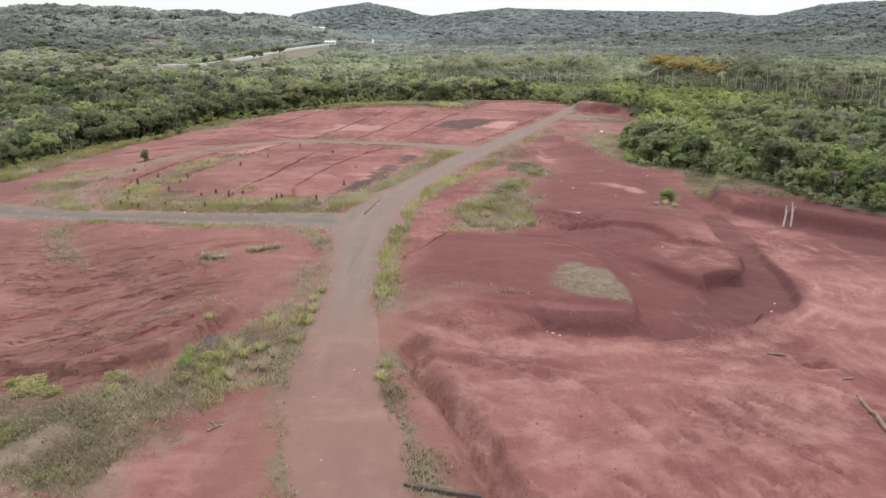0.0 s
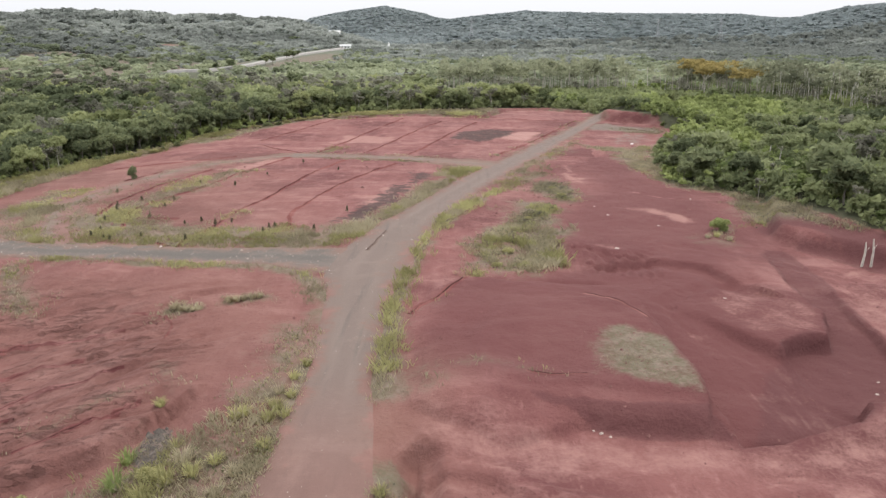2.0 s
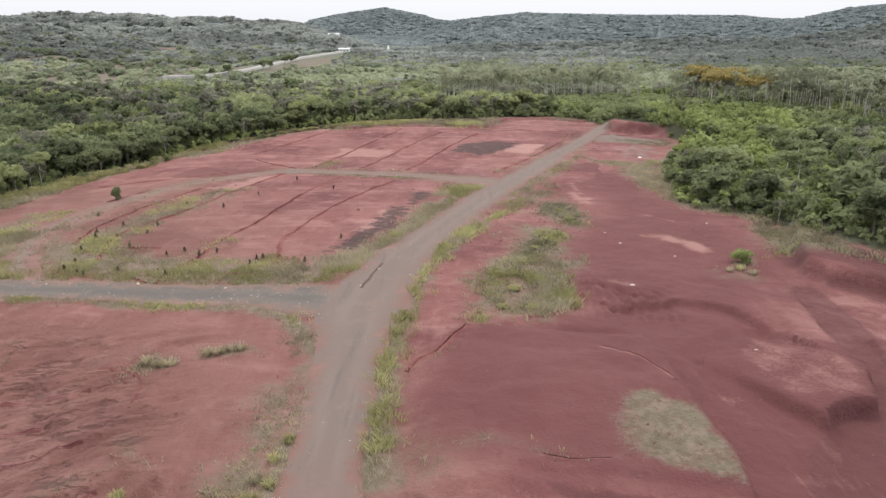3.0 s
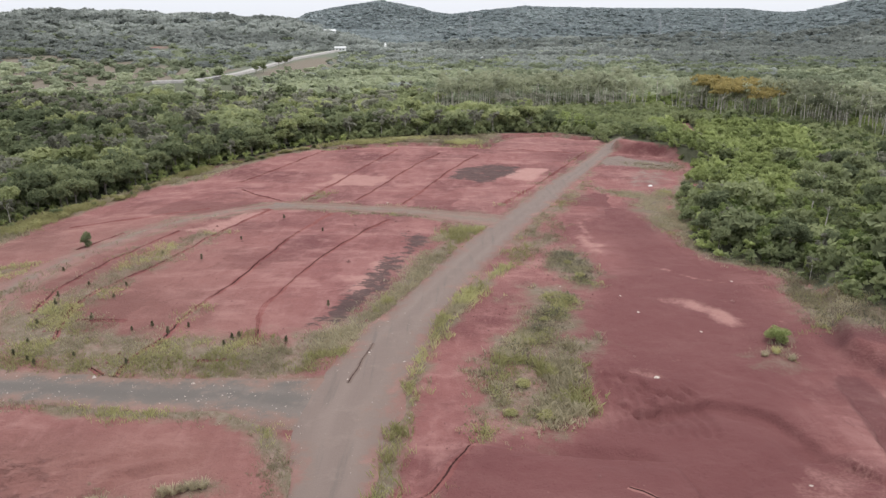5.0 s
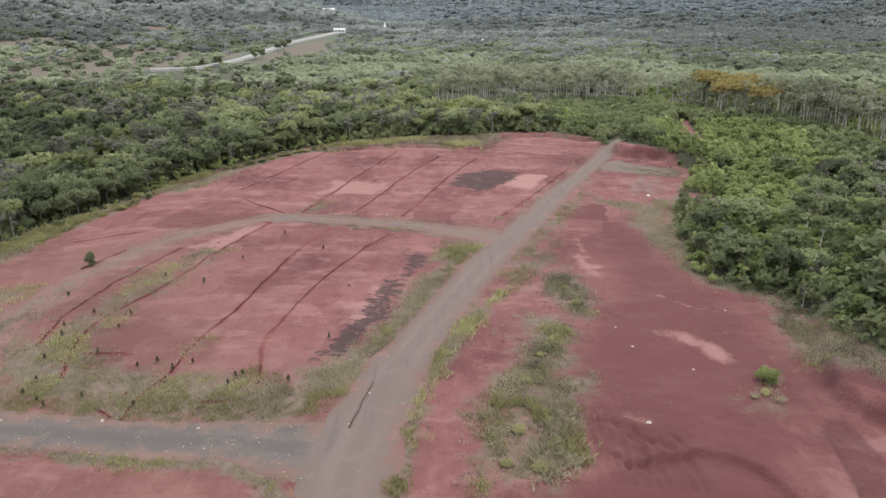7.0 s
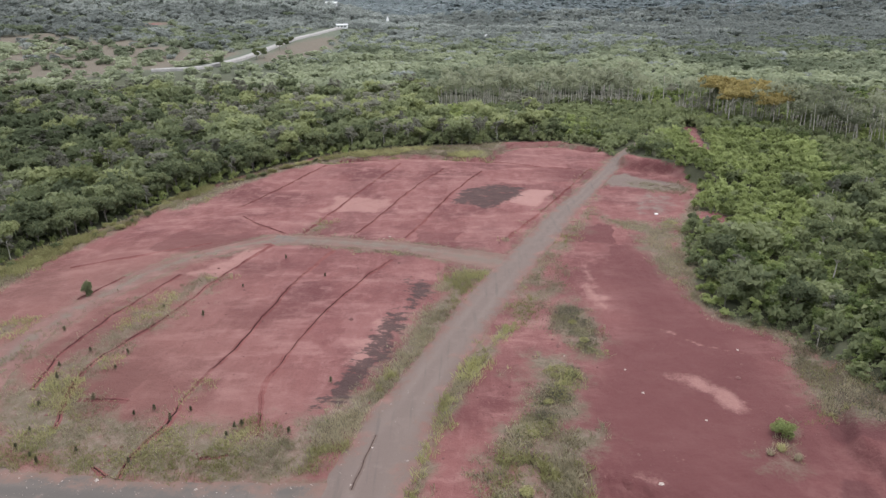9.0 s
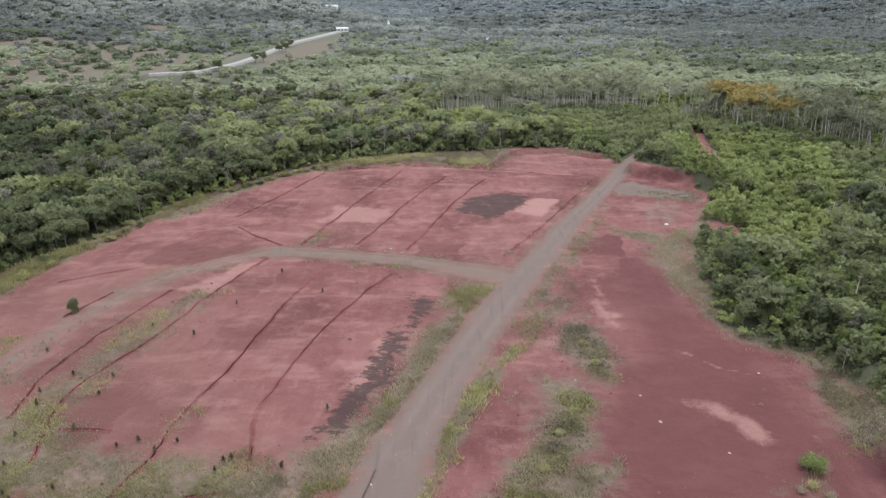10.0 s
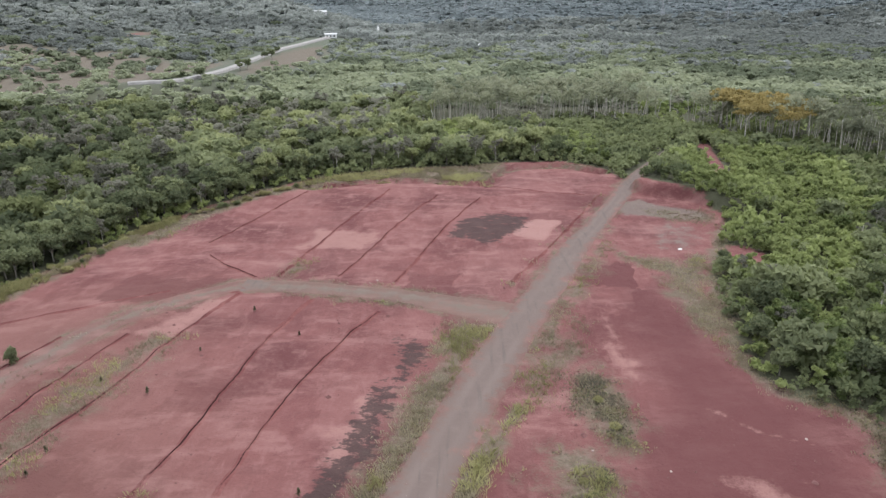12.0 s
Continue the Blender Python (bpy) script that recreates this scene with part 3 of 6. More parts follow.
def ground_material():
    m, n, l, bsdf = material("red_earth_and_grass")
    co = n.new("ShaderNodeTexCoord").outputs["Object"]
    c, broad, middle, fine = soil_colour(n, l, co)
    ragged = calc(n, l, "ADD", calc(n, l, "MULTIPLY", calc(n, l, "SUBTRACT", middle, 0.5), 1.1), calc(n, l, "MULTIPLY", calc(n, l, "SUBTRACT", fine, 0.5), 0.9))

    def cover(name, a=0.40, b=0.62):
        there = ramp(n, l, attr(n, name), 0.02, 0.16)
        return calc(n, l, "MULTIPLY", there, ramp(n, l, calc(n, l, "ADD", attr(n, name), ragged), a, b))

    c = mixed(n, l, c, RED_PALE, ramp(n, l, attr(n, "plot"), 0.1, 0.6, 0.0, 0.22))
    c = mixed(n, l, c, RED_DARK, ramp(n, l, attr(n, "plot"), -0.05, -0.6, 0.0, 0.92))
    c = mixed(n, l, c, (0.36, 0.225, 0.205), ramp(n, l, attr(n, "pale"), 1.05, 1.5, 0.0, 0.8))
    c = mixed(n, l, c, (0.152, 0.082, 0.064), calc(n, l, "MULTIPLY", attr(n, "brown"), 0.4))
    c = mixed(n, l, c, (0.128, 0.112, 0.086), calc(n, l, "MULTIPLY", cover("field", 0.05, 0.35), 0.95))
    c = mixed(n, l, c, (0.272, 0.148, 0.132), calc(n, l, "MULTIPLY", ramp(n, l, calc(n, l, "ADD", attr(n, "pale"), calc(n, l, "MULTIPLY", ragged, 0.7)), 0.28, 0.85), 0.85))
    # soil darkened by mask: damp in the pit, painted shade on cut faces
    c = mixed(n, l, c, (0.084, 0.033, 0.034), calc(n, l, "MULTIPLY", ramp(n, l, calc(n, l, "ADD", attr(n, "damp_shade"), calc(n, l, "MULTIPLY", ragged, 0.45)), 0.36, 0.66), 0.62))
    wash = n.new("ShaderNodeMapping")
    wash.inputs["Scale"].default_value, wash.inputs["Rotation"].default_value = (0.24, 1.0, 1.0), (0, 0, radians(-20))
    l.new(co, wash.inputs["Vector"])
    ridge = calc(n, l, "ABSOLUTE", calc(n, l, "SUBTRACT", tex(n, l, 0.8, 8, 0.66, coord=wash.outputs[0]), 0.5), 0.0)
    groove = calc(n, l, "MULTIPLY", calc(n, l, "MULTIPLY", ramp(n, l, ridge, 0.0, 0.035, 1.0, 0.0), attr(n, "washed")), ramp(n, l, middle, 0.38, 0.62))
    # the bump's grooves also painted slightly darker, like shaded creases
    c = mixed(n, l, c, (0.072, 0.031, 0.028), calc(n, l, "MULTIPLY", groove, 0.03))
    straw = mixed(n, l, (0.185, 0.155, 0.122), (0.128, 0.118, 0.082), ramp(n, l, middle, 0.42, 0.6))
    straw = mixed(n, l, straw, (0.085, 0.078, 0.046), ramp(n, l, tex(n, l, 0.9, 6, 0.75, coord=co), 0.40, 0.58, 0.0, 0.8))
    straw = mixed(n, l, straw, (0.165, 0.105, 0.090), ramp(n, l, fine, 0.48, 0.68, 0.0, 0.8))
    c = mixed(n, l, c, mixed(n, l, (0.122, 0.098, 0.085), (0.178, 0.148, 0.128), middle), calc(n, l, "MULTIPLY", cover("stone", 0.35, 0.75), 0.85))
    c = mixed(n, l, c, straw, calc(n, l, "MULTIPLY", cover("grass", 0.30, 0.80), 0.88))
    drawn = n.new("ShaderNodeMapping")
    drawn.inputs["Scale"].default_value, drawn.inputs["Rotation"].default_value = (0.6, 1.0, 1.0), (0, 0, radians(16))
    l.new(co, drawn.inputs["Vector"])
    burnt = ramp(n, l, calc(n, l, "ADD", attr(n, "char"), calc(n, l, "MULTIPLY", calc(n, l, "SUBTRACT", tex(n, l, 0.6, 7, 0.72, coord=drawn.outputs[0]), 0.5), 2.8)), 0.36, 0.64, 0.0, 0.88)
    burnt = calc(n, l, "MULTIPLY", burnt, ramp(n, l, attr(n, "char"), 0.02, 0.2))
    c = mixed(n, l, c, mixed(n, l, (0.036, 0.025, 0.024), (0.068, 0.043, 0.040), middle), burnt)
    # leaf litter, kept dark so gaps between the trees read as shadow
    litter = mixed(n, l, (0.050, 0.052, 0.032), (0.090, 0.092, 0.056), middle)
    # with distance the ground takes on the far foliage's painted haze
    litter = mixed(n, l, litter, mixed(n, l, (0.078, 0.090, 0.064), (0.115, 0.128, 0.094), middle), ramp(n, l, attr(n, "canopy_haze"), 0.0, 0.5))
    litter = mixed(n, l, litter, (0.060, 0.072, 0.074), ramp(n, l, attr(n, "canopy_haze"), 0.5, 1.0))
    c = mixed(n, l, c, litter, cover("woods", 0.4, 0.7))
    l.new(c, bsdf.inputs["Base Color"])
    bsdf.inputs["Roughness"].default_value = 0.93
    bsdf.inputs["Specular IOR Level"].default_value = 0.2
    relief(n, l, bsdf, calc(n, l, "SUBTRACT", calc(n, l, "ADD", middle, calc(n, l, "MULTIPLY", fine, 0.35)), calc(n, l, "MULTIPLY", groove, 0.35)), 0.6, 0.85)
    return m


def road_material(name, grey, red_share, shoulder=0.65):
    m, n, l, bsdf = material(name)
    co = n.new("ShaderNodeTexCoord").outputs["Object"]
    c, broad, middle, fine = soil_colour(n, l, co)
    stones = tex(n, l, 5.0, 4, 0.8, coord=co)
    g = mixed(n, l, mixed(n, l, grey, GRAVEL, attr(n, "join")), GRAVEL_PALE, ramp(n, l, middle, 0.50, 0.95))
    g = mixed(n, l, g, (0.12, 0.10, 0.085), calc(n, l, "MULTIPLY", ramp(n, l, stones, 0.58, 0.75), 0.6))
    drawn = n.new("ShaderNodeMapping")
    drawn.inputs["Scale"].default_value, drawn.inputs["Rotation"].default_value = (1.0, 0.08, 1.0), (0, 0, radians(15))
    l.new(co, drawn.inputs["Vector"])
    long_marks = tex(n, l, 0.9, 5, 0.6, coord=drawn.outputs[0])
    g = mixed(n, l, g, GRAVEL_PALE, calc(n, l, "MULTIPLY", attr(n, "rut"), ramp(n, l, broad, 0.35, 0.65, 0.05, 0.32)))
    g = mixed(n, l, g, (0.090, 0.076, 0.068), ramp(n, l, long_marks, 0.52, 0.72, 0.0, 0.55))
    edge = calc(n, l, "ADD", calc(n, l, "ADD", attr(n, "edge"), red_share), calc(n, l, "MULTIPLY", calc(n, l, "SUBTRACT", calc(n, l, "ADD", calc(n, l, "MULTIPLY", middle, 1.5), calc(n, l, "MULTIPLY", fine, 0.5)), 1.0), 1.6))
    g = mixed(n, l, g, (0.142, 0.104, 0.088), ramp(n, l, edge, 0.25, 0.75, 0.0, 0.8))
    c = mixed(n, l, c, (0.140, 0.102, 0.080), shoulder)
    red = calc(n, l, "MAXIMUM", ramp(n, l, edge, 0.48, 1.02), attr(n, "red"))
    l.new(mixed(n, l, g, c, red), bsdf.inputs["Base Color"])
    bsdf.inputs["Roughness"].default_value = 0.9
    bsdf.inputs["Specular IOR Level"].default_value = 0.25
    relief(n, l, bsdf, calc(n, l, "ADD", middle, calc(n, l, "MULTIPLY", stones, 0.4)), 0.2, 0.6)
    return m


def leaf_material(name, dark, light, share=0.56, tip=None):
    m, n, l, bsdf = material(name)
    geo, info = n.new("ShaderNodeNewGeometry"), n.new("ShaderNodeObjectInfo")
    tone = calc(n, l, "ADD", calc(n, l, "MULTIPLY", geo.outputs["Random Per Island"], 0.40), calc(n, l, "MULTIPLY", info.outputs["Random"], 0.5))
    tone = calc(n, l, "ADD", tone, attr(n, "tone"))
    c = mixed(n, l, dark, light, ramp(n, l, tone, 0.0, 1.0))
    if tip:
        c = mixed(n, l, c, tip, ramp(n, l, attr(n, "tip"), 0.3, 0.7))
    l.new(c, bsdf.inputs["Base Color"])
    bsdf.inputs["Roughness"].default_value = 0.75
    bsdf.inputs["Specular IOR Level"].default_value = 0.08
    through_light = n.new("ShaderNodeBsdfTranslucent")
    l.new(c, through_light.inputs["Color"])
    mix = n.new("ShaderNodeMixShader")
    mix.inputs[0].default_value = share
    l.new(bsdf.outputs[0], mix.inputs[1])
    l.new(through_light.outputs[0], mix.inputs[2])
    l.new(mix.outputs[0], n["Material Output"].inputs[0])
    return m


def plain_material(name, a, b, scale, rough=0.8, bump=0.02, metal=0.0):
    m, n, l, bsdf = material(name)
    co = n.new("ShaderNodeTexCoord").outputs["Object"]
    grain, broad = tex(n, l, scale, 6, 0.7, coord=co), tex(n, l, scale * 0.13, 4, 0.6, coord=co)
    c = mixed(n, l, a, b, ramp(n, l, grain, 0.35, 0.7))
    l.new(mixed(n, l, c, tuple(0.6 * v for v in a), calc(n, l, "MULTIPLY", ramp(n, l, broad, 0.5, 0.75), 0.6)), bsdf.inputs["Base Color"])
    bsdf.inputs["Roughness"].default_value, bsdf.inputs["Metallic"].default_value = rough, metal
    relief(n, l, bsdf, grain, bump)
    return m


M_GROUND = ground_material()
M_ROAD = road_material("compacted_gravel", GRAVEL, 0.0, 0.42)
M_SIDE = road_material("grey_crushed_stone", (0.090, 0.079, 0.072), 0.02)
M_CROSS = road_material("stony_straw_track", (0.140, 0.109, 0.088), 0.44)
M_TRACK = road_material("faint_stone_track", (0.145, 0.111, 0.086), 0.55, 0.45)
def ditch_material(name, soil=None):
    m, n, l, bsdf = material(name)
    co = n.new("ShaderNodeTexCoord").outputs["Object"]
    c, broad, middle, fine = soil_colour(n, l, co)
    if soil:
        c = mixed(n, l, soil, GRAVEL_PALE, ramp(n, l, middle, 0.45, 0.85))
    # near-black centre strip painted as the shade of a deeper trench
    deep_shade = calc(n, l, "ADD", attr(n, "deep_shade"), calc(n, l, "MULTIPLY", calc(n, l, "SUBTRACT", fine, 0.5), 1.2))
    l.new(mixed(n, l, c, (0.030, 0.016, 0.015), ramp(n, l, deep_shade, 0.3, 0.65)), bsdf.inputs["Base Color"])
    bsdf.inputs["Roughness"].default_value, bsdf.inputs["Specular IOR Level"].default_value = 1.0, 0.0
    relief(n, l, bsdf, fine, 0.2, 0.7)
    return m


M_DITCH, M_RUT = ditch_material("shade_painted_ditch"), ditch_material("shade_painted_rut", GRAVEL)
M_LEAF = {
    "dark": leaf_material("dark_green_leaves", (0.112, 0.133, 0.077), (0.245, 0.272, 0.150)),
    "mid": leaf_material("green_leaves", (0.129, 0.152, 0.083), (0.287, 0.316, 0.171)),
    "lime": leaf_material("lime_green_leaves", (0.174, 0.208, 0.082), (0.350, 0.398, 0.168)),
    "fresh": leaf_material("yellow_green_leaves", (0.175, 0.197, 0.091), (0.361, 0.386, 0.198)),
    "grey": leaf_material("dry_grey_leaves", (0.148, 0.146, 0.116), (0.312, 0.308, 0.245)),
    "stand": leaf_material("dusty_olive_leaves", (0.169, 0.180, 0.124), (0.338, 0.352, 0.241)),
    "yellow": leaf_material("yellow_blossom", (0.22, 0.180, 0.070), (0.40, 0.325, 0.140)),
    "grass": leaf_material("dry_grass_blades", (0.23, 0.20, 0.135), (0.45, 0.40, 0.28)),
    "green_grass": leaf_material("fresh_grass_blades", (0.235, 0.222, 0.105), (0.46, 0.44, 0.225)),
    "straw": leaf_material("dead_straw", (0.155, 0.130, 0.094), (0.31, 0.265, 0.195)),
    "twig": leaf_material("dry_brown_twigs", (0.095, 0.088, 0.066), (0.215, 0.198, 0.148)),
    "bush": leaf_material("bush_green_leaves", (0.126, 0.149, 0.079), (0.280, 0.311, 0.161)),
    "scrub": leaf_material("scrub_green_leaves", (0.112, 0.145, 0.060), (0.275, 0.328, 0.132)),
    "seedling": leaf_material("dark_seedling_leaves", (0.085, 0.086, 0.052), (0.175, 0.165, 0.105)),
    # haze painted into the leaves: paler and bluer in three steps by distance
    "far": leaf_material("far_hazed_foliage", (0.178, 0.204, 0.135), (0.360, 0.390, 0.260), 0.5),
    "farther": leaf_material("farther_hazed_foliage", (0.205, 0.222, 0.205), (0.360, 0.382, 0.352), 0.5),
    "hazy": leaf_material("distant_hazed_foliage", (0.225, 0.258, 0.262), (0.335, 0.372, 0.372), 0.5),
}
M_BARK = plain_material("grey_bark", (0.12, 0.105, 0.09), (0.26, 0.235, 0.20), 3.0, 0.9, 0.05)
M_PALE_BARK = plain_material("pale_bark", (0.34, 0.32, 0.28), (0.60, 0.56, 0.50), 3.0, 0.85, 0.04)
M_TIMBER = plain_material("dark_timber", (0.042, 0.032, 0.027), (0.10, 0.078, 0.064), 3.0, 0.9, 0.04)
M_LOG = plain_material("weathered_brown_wood", (0.10, 0.062, 0.044), (0.25, 0.175, 0.13), 4.0, 0.85, 0.04)
M_CLOD = plain_material("red_clods", (0.115, 0.048, 0.045), (0.18, 0.082, 0.076), 2.2, 0.95, 0.1)
M_STONE = plain_material("pale_stone", (0.30, 0.24, 0.21), (0.46, 0.40, 0.36), 3.0, 0.85, 0.06)
M_SPOIL = plain_material("grey_crushed_stone", (0.060, 0.050, 0.044), (0.150, 0.128, 0.112), 2.0, 0.9, 0.06)
M_CONCRETE = plain_material("pale_concrete", (0.22, 0.21, 0.195), (0.32, 0.305, 0.29), 0.6, 0.8, 0.02)
M_WALL = plain_material("white_render", (0.74, 0.74, 0.72), (0.84, 0.84, 0.82), 0.8, 0.7, 0.01)
M_ROOF = plain_material("grey_metal_roof", (0.42, 0.43, 0.44), (0.58, 0.58, 0.58), 0.7, 0.5, 0.02)
M_STEEL = plain_material("galvanised_steel", (0.32, 0.33, 0.34), (0.45, 0.46, 0.47), 2.0, 0.5, 0.01, 0.6)
M_GLASS = plain_material("dark_pane", (0.03, 0.035, 0.04), (0.05, 0.055, 0.06), 1.0, 0.1, 0.001)


# ---- mesh building ----
def mesh_of(name, verts, faces, mat, floats=(), smooth=False):
    """A mesh from arrays; faces: rows of three or four corners."""
    verts, faces = np.asarray(verts, np.float32), np.asarray(faces, np.int32)
    me = bpy.data.meshes.new(name)
    k = faces.shape[1]
    me.vertices.add(len(verts))
    me.vertices.foreach_set("co", verts.ravel())
    me.loops.add(faces.size)
    me.loops.foreach_set("vertex_index", faces.ravel())
    me.polygons.add(len(faces))
    me.polygons.foreach_set("loop_start", np.arange(0, faces.size, k, dtype=np.int32))
    me.polygons.foreach_set("use_smooth", np.full(len(faces), smooth))
    for key, values in floats:
        me.attributes.new(key, "FLOAT", "POINT").data.foreach_set("value", np.asarray(values, np.float32).ravel())
    me.update(calc_edges=True)
    me.materials.append(mat)
    return me


def under(name, me, parent, label=""):
    ob = new(name, me)
    ob.parent = parent
    return tagged(ob, label) if label else ob


def part(name, bm, mat, parent, label=""):
    me = bpy.data.meshes.new(name)
    bm.to_mesh(me)
    bm.free()
    me.materials.append(mat)
    return under(name, me, parent, label)


def box(bm, size, at, turn=None):
    m = Matrix.Translation(at) @ (turn or Matrix.Identity(4)) @ Matrix.Diagonal((*size, 1))
    bmesh.ops.create_cube(bm, size=1, matrix=m)


def bar(bm, a, b, r1, r2, sides=6):
    a, b = Vector(a), Vector(b)
    m = Matrix.Translation((a + b) / 2) @ (b - a).to_track_quat("Z", "Y").to_matrix().to_4x4()
    bmesh.ops.create_cone(bm, segments=sides, radius1=r1, radius2=r2, depth=(b - a).length, cap_ends=True, matrix=m)


def ground_z(x, y):
    return float(height(np.array([x]), np.array([y]))[0])


# ---- ground: one sheet to the horizon ----
def spread(cuts, far_lo, far_hi):
    """Grid lines: even steps between the cuts (from, to, step), then ever wider ones."""
    mid = [v for a, c, step in cuts for v in np.arange(a, c, step)]
    for limit, sign in ((far_lo, -1), (far_hi, 1)):
        v, s, run = (mid[0] if sign < 0 else mid[-1]), (cuts[0][2] if sign < 0 else cuts[-1][2]), []
        while (v - limit) * sign < 0:
            s = min(s * 1.13, 45)
            v += sign * s
            run.append(v)
        mid = run[::-1] + mid if sign < 0 else mid + run
    return np.array(mid)


gx = spread([(-100, -60, 1.1), (-60, -6, 0.55), (-6, 54, 0.38), (54, 92, 0.9)], -2600, 2600)
gy = spread([(37, 60, 0.5), (60, 126, 0.38), (126, 320, 1.0)], -400, 3600)
GX, GY = np.meshgrid(gx, gy)
GZ = height(GX, GY)


def soft(depth, w=2.0):
    return np.clip(0.5 + depth / (2 * w), 0, 1)


g_grass = np.zeros_like(GX)
for kind, share, outline in GRASS:
    ragged, blur = (2.0, 1.2) if kind == "plateau" else (4.0, 4.2)
    g_grass = np.maximum(g_grass, (0.35 + 0.55 * share) * (0.55 + 0.4 * ease(12, 17, GX) if kind == "plateau" else 1.0) * soft(inside_depth(outline, GX, GY) + 0.2 * ragged + ragged * fbm(GX, GY, 7, 4, 63), blur))
for _, share, wide, line in VERGES:
    g_grass = np.maximum(g_grass, (0.25 + 0.7 * share) * soft(wide / 2 + 0.5 + 1.6 * fbm(GX, GY, 5, 3, 67) - line_offset(line, GX, GY)[0], 2.0))
shoulder = np.maximum(road_depth(SIDE_ROAD, GX, GY), np.maximum(road_depth(RING_TRACK, GX, GY), np.maximum(road_depth(CROSS_ROAD, GX, GY), road_depth(MAIN_ROAD, GX, GY) - 4 * (1 - ease(60, 90, GY)))))
g_grass = np.maximum(g_grass, 0.62 * soft(shoulder + 2.4 + 2.5 * fbm(GX, GY, 6, 3, 69), 2.2))
g_char = 0.82 * np.max([soft(inside_depth(o, GX, GY) + 2.0 * fbm(GX, GY * 0.5, 3, 4, 64), 2.6) for o in CHARRED], axis=0)
g_pale = np.max([soft(inside_depth(o, GX, GY) + 3.4 * fbm(GX, GY, 4, 5, 65), 1.9) for o in PALE], axis=0) * 0.8
g_woods = soft(-inside_depth(CLEARING, GX, GY) - 0.5, 2.5)
g_pale = np.maximum(g_pale, 1.6 * soft(inside_depth(SCRAPED, GX, GY) + 0.5 + 1.3 * fbm(GX, GY, 3, 4, 66), 0.7))
g_pale = np.maximum(g_pale, 0.6 * soft(4.0 - line_offset(HAUL, GX, GY)[0], 5))
g_pale = np.maximum(g_pale, 0.45 * soft(inside_depth(SPUR_TOP, GX, GY) + 1.2 * fbm(GX, GY, 4, 4, 71), 1.6))
g_pale = np.maximum(g_pale, (0.36 + 0.3 * fbm(GX, GY, 14, 4, 73)) * soft(inside_depth(LIGHT_GROUND, GX, GY), 3))
for line, wide in RUTS:
    worn = np.clip(0.62 + 1.1 * fbm(GX, GY, 7, 3, 175), 0, 1)
    g_pale = np.maximum(g_pale, 0.85 * worn * soft(wide / 2 + 0.7 * fbm(GX, GY, 3, 3, 177) - line_offset(line, GX, GY)[0], 0.55))
g_field = np.max([soft(inside_depth(o, GX, GY), 12) for o in FIELDS], axis=0)
g_woods = np.minimum(np.minimum(g_woods, 1 - 0.9 * g_field), 1 - np.maximum(np.maximum(soft(inside_depth(RED_CLEARING, GX, GY), 1.5), 0.55 * soft(inside_depth(RED_FAR, GX, GY), 8)), soft(inside_depth(NOTCH, GX, GY), 1.5)))
lots = (GX + 100 - 0.18 * (GY - 150) + 3 * fbm(GX, GY, 6, 4, 61)) / 12.5
g_plot = (lattice(np.floor(lots), np.floor((GY + 0.25 * GX + 6 * fbm(GX, GY, 8, 4, 62)) / 17), 5) - 0.5) * 1.05 * ease(2, 8, inside_depth(CLEARING, GX, GY)) * ease(118, 132, GY) * (1 - ease(-6, 0, GX - (GY - 130) * 0.5))
rill = np.abs(fbm(GY - GX * 0.3, (GY * 0.3 + GX) * 0.2, 5, 4, 40))
rill_small = np.abs(fbm(GY - GX * 0.4, (GY * 0.4 + GX) * 0.2, 2.8, 3, 46))
# rill and scrape hollows get shade painted into their colour
g_rill = np.maximum(0.12 * (1 - ease(0.0, 0.04, rill)), 0.1 * (1 - ease(0.0, 0.07, rill_small))) * soft(inside_depth([(-60, 62), (-62, 108), (-24, 108), (-24, 72), (-34, 58)], GX, GY), 3)
scrape = np.abs(fbm(GX * 0.9 + GY * 0.5, (GY * 0.9 - GX * 0.5) * 0.22, 3.2, 4, 44))
g_rill = np.maximum(g_rill, 0.4 * (1 - ease(0.0, 0.08, scrape)) * soft(inside_depth([(3, 66), (-2, 40), (-2, 20), (80, 20), (80, 66), (40, 64), (20, 57)], GX, GY), 3))
g_rill = np.maximum(g_rill, 0.4 * (1 - ease(0.0, 0.08, scrape)) * soft(inside_depth([(13, 112), (27, 110), (31, 122), (16, 127)], GX, GY), 3))
g_stone = np.maximum(np.maximum(soft(inside_depth(APRON, GX, GY), 2.0), 0.9 * soft(inside_depth(SPOIL_GRAVEL, GX, GY) + 0.8 * fbm(GX, GY, 2.5, 3, 70), 0.8)), 0.5 * soft(inside_depth(SPUR, GX, GY), 4))
# damp pit soil; on cut faces, banks and rills, shade painted dark
g_damp_shade = np.maximum(np.maximum(np.maximum(np.maximum(np.maximum(g_rill, 0.9 * soft(inside_depth(DARK_FLOOR, GX, GY), 1.5)), soft(inside_depth(BAY, GX, GY) + 0.6, 1.2), soft(inside_depth(RAMP, GX, GY), 1.5) * 0.5) * 0.95, 0.8 * soft(inside_depth(CUT_FACE, GX, GY) + 0.5 * fbm(GX, GY, 3, 3, 68), 0.6)), 0.8 * soft(1.5 - line_offset(EAST_FOOT, GX, GY)[0], 1.2)), 0.9 * soft(inside_depth(DARK_BANK, GX, GY) + 1.5 * fbm(GX, GY, 5, 4, 75), 1.2))
g_plot = g_plot - 0.5 * soft(inside_depth([(-4, 76), (-4, 100), (0, 106), (22, 112), (47, 100), (47, 84), (36, 72), (22, 70.5), (12, 72.5), (4, 75)], GX, GY), 3)
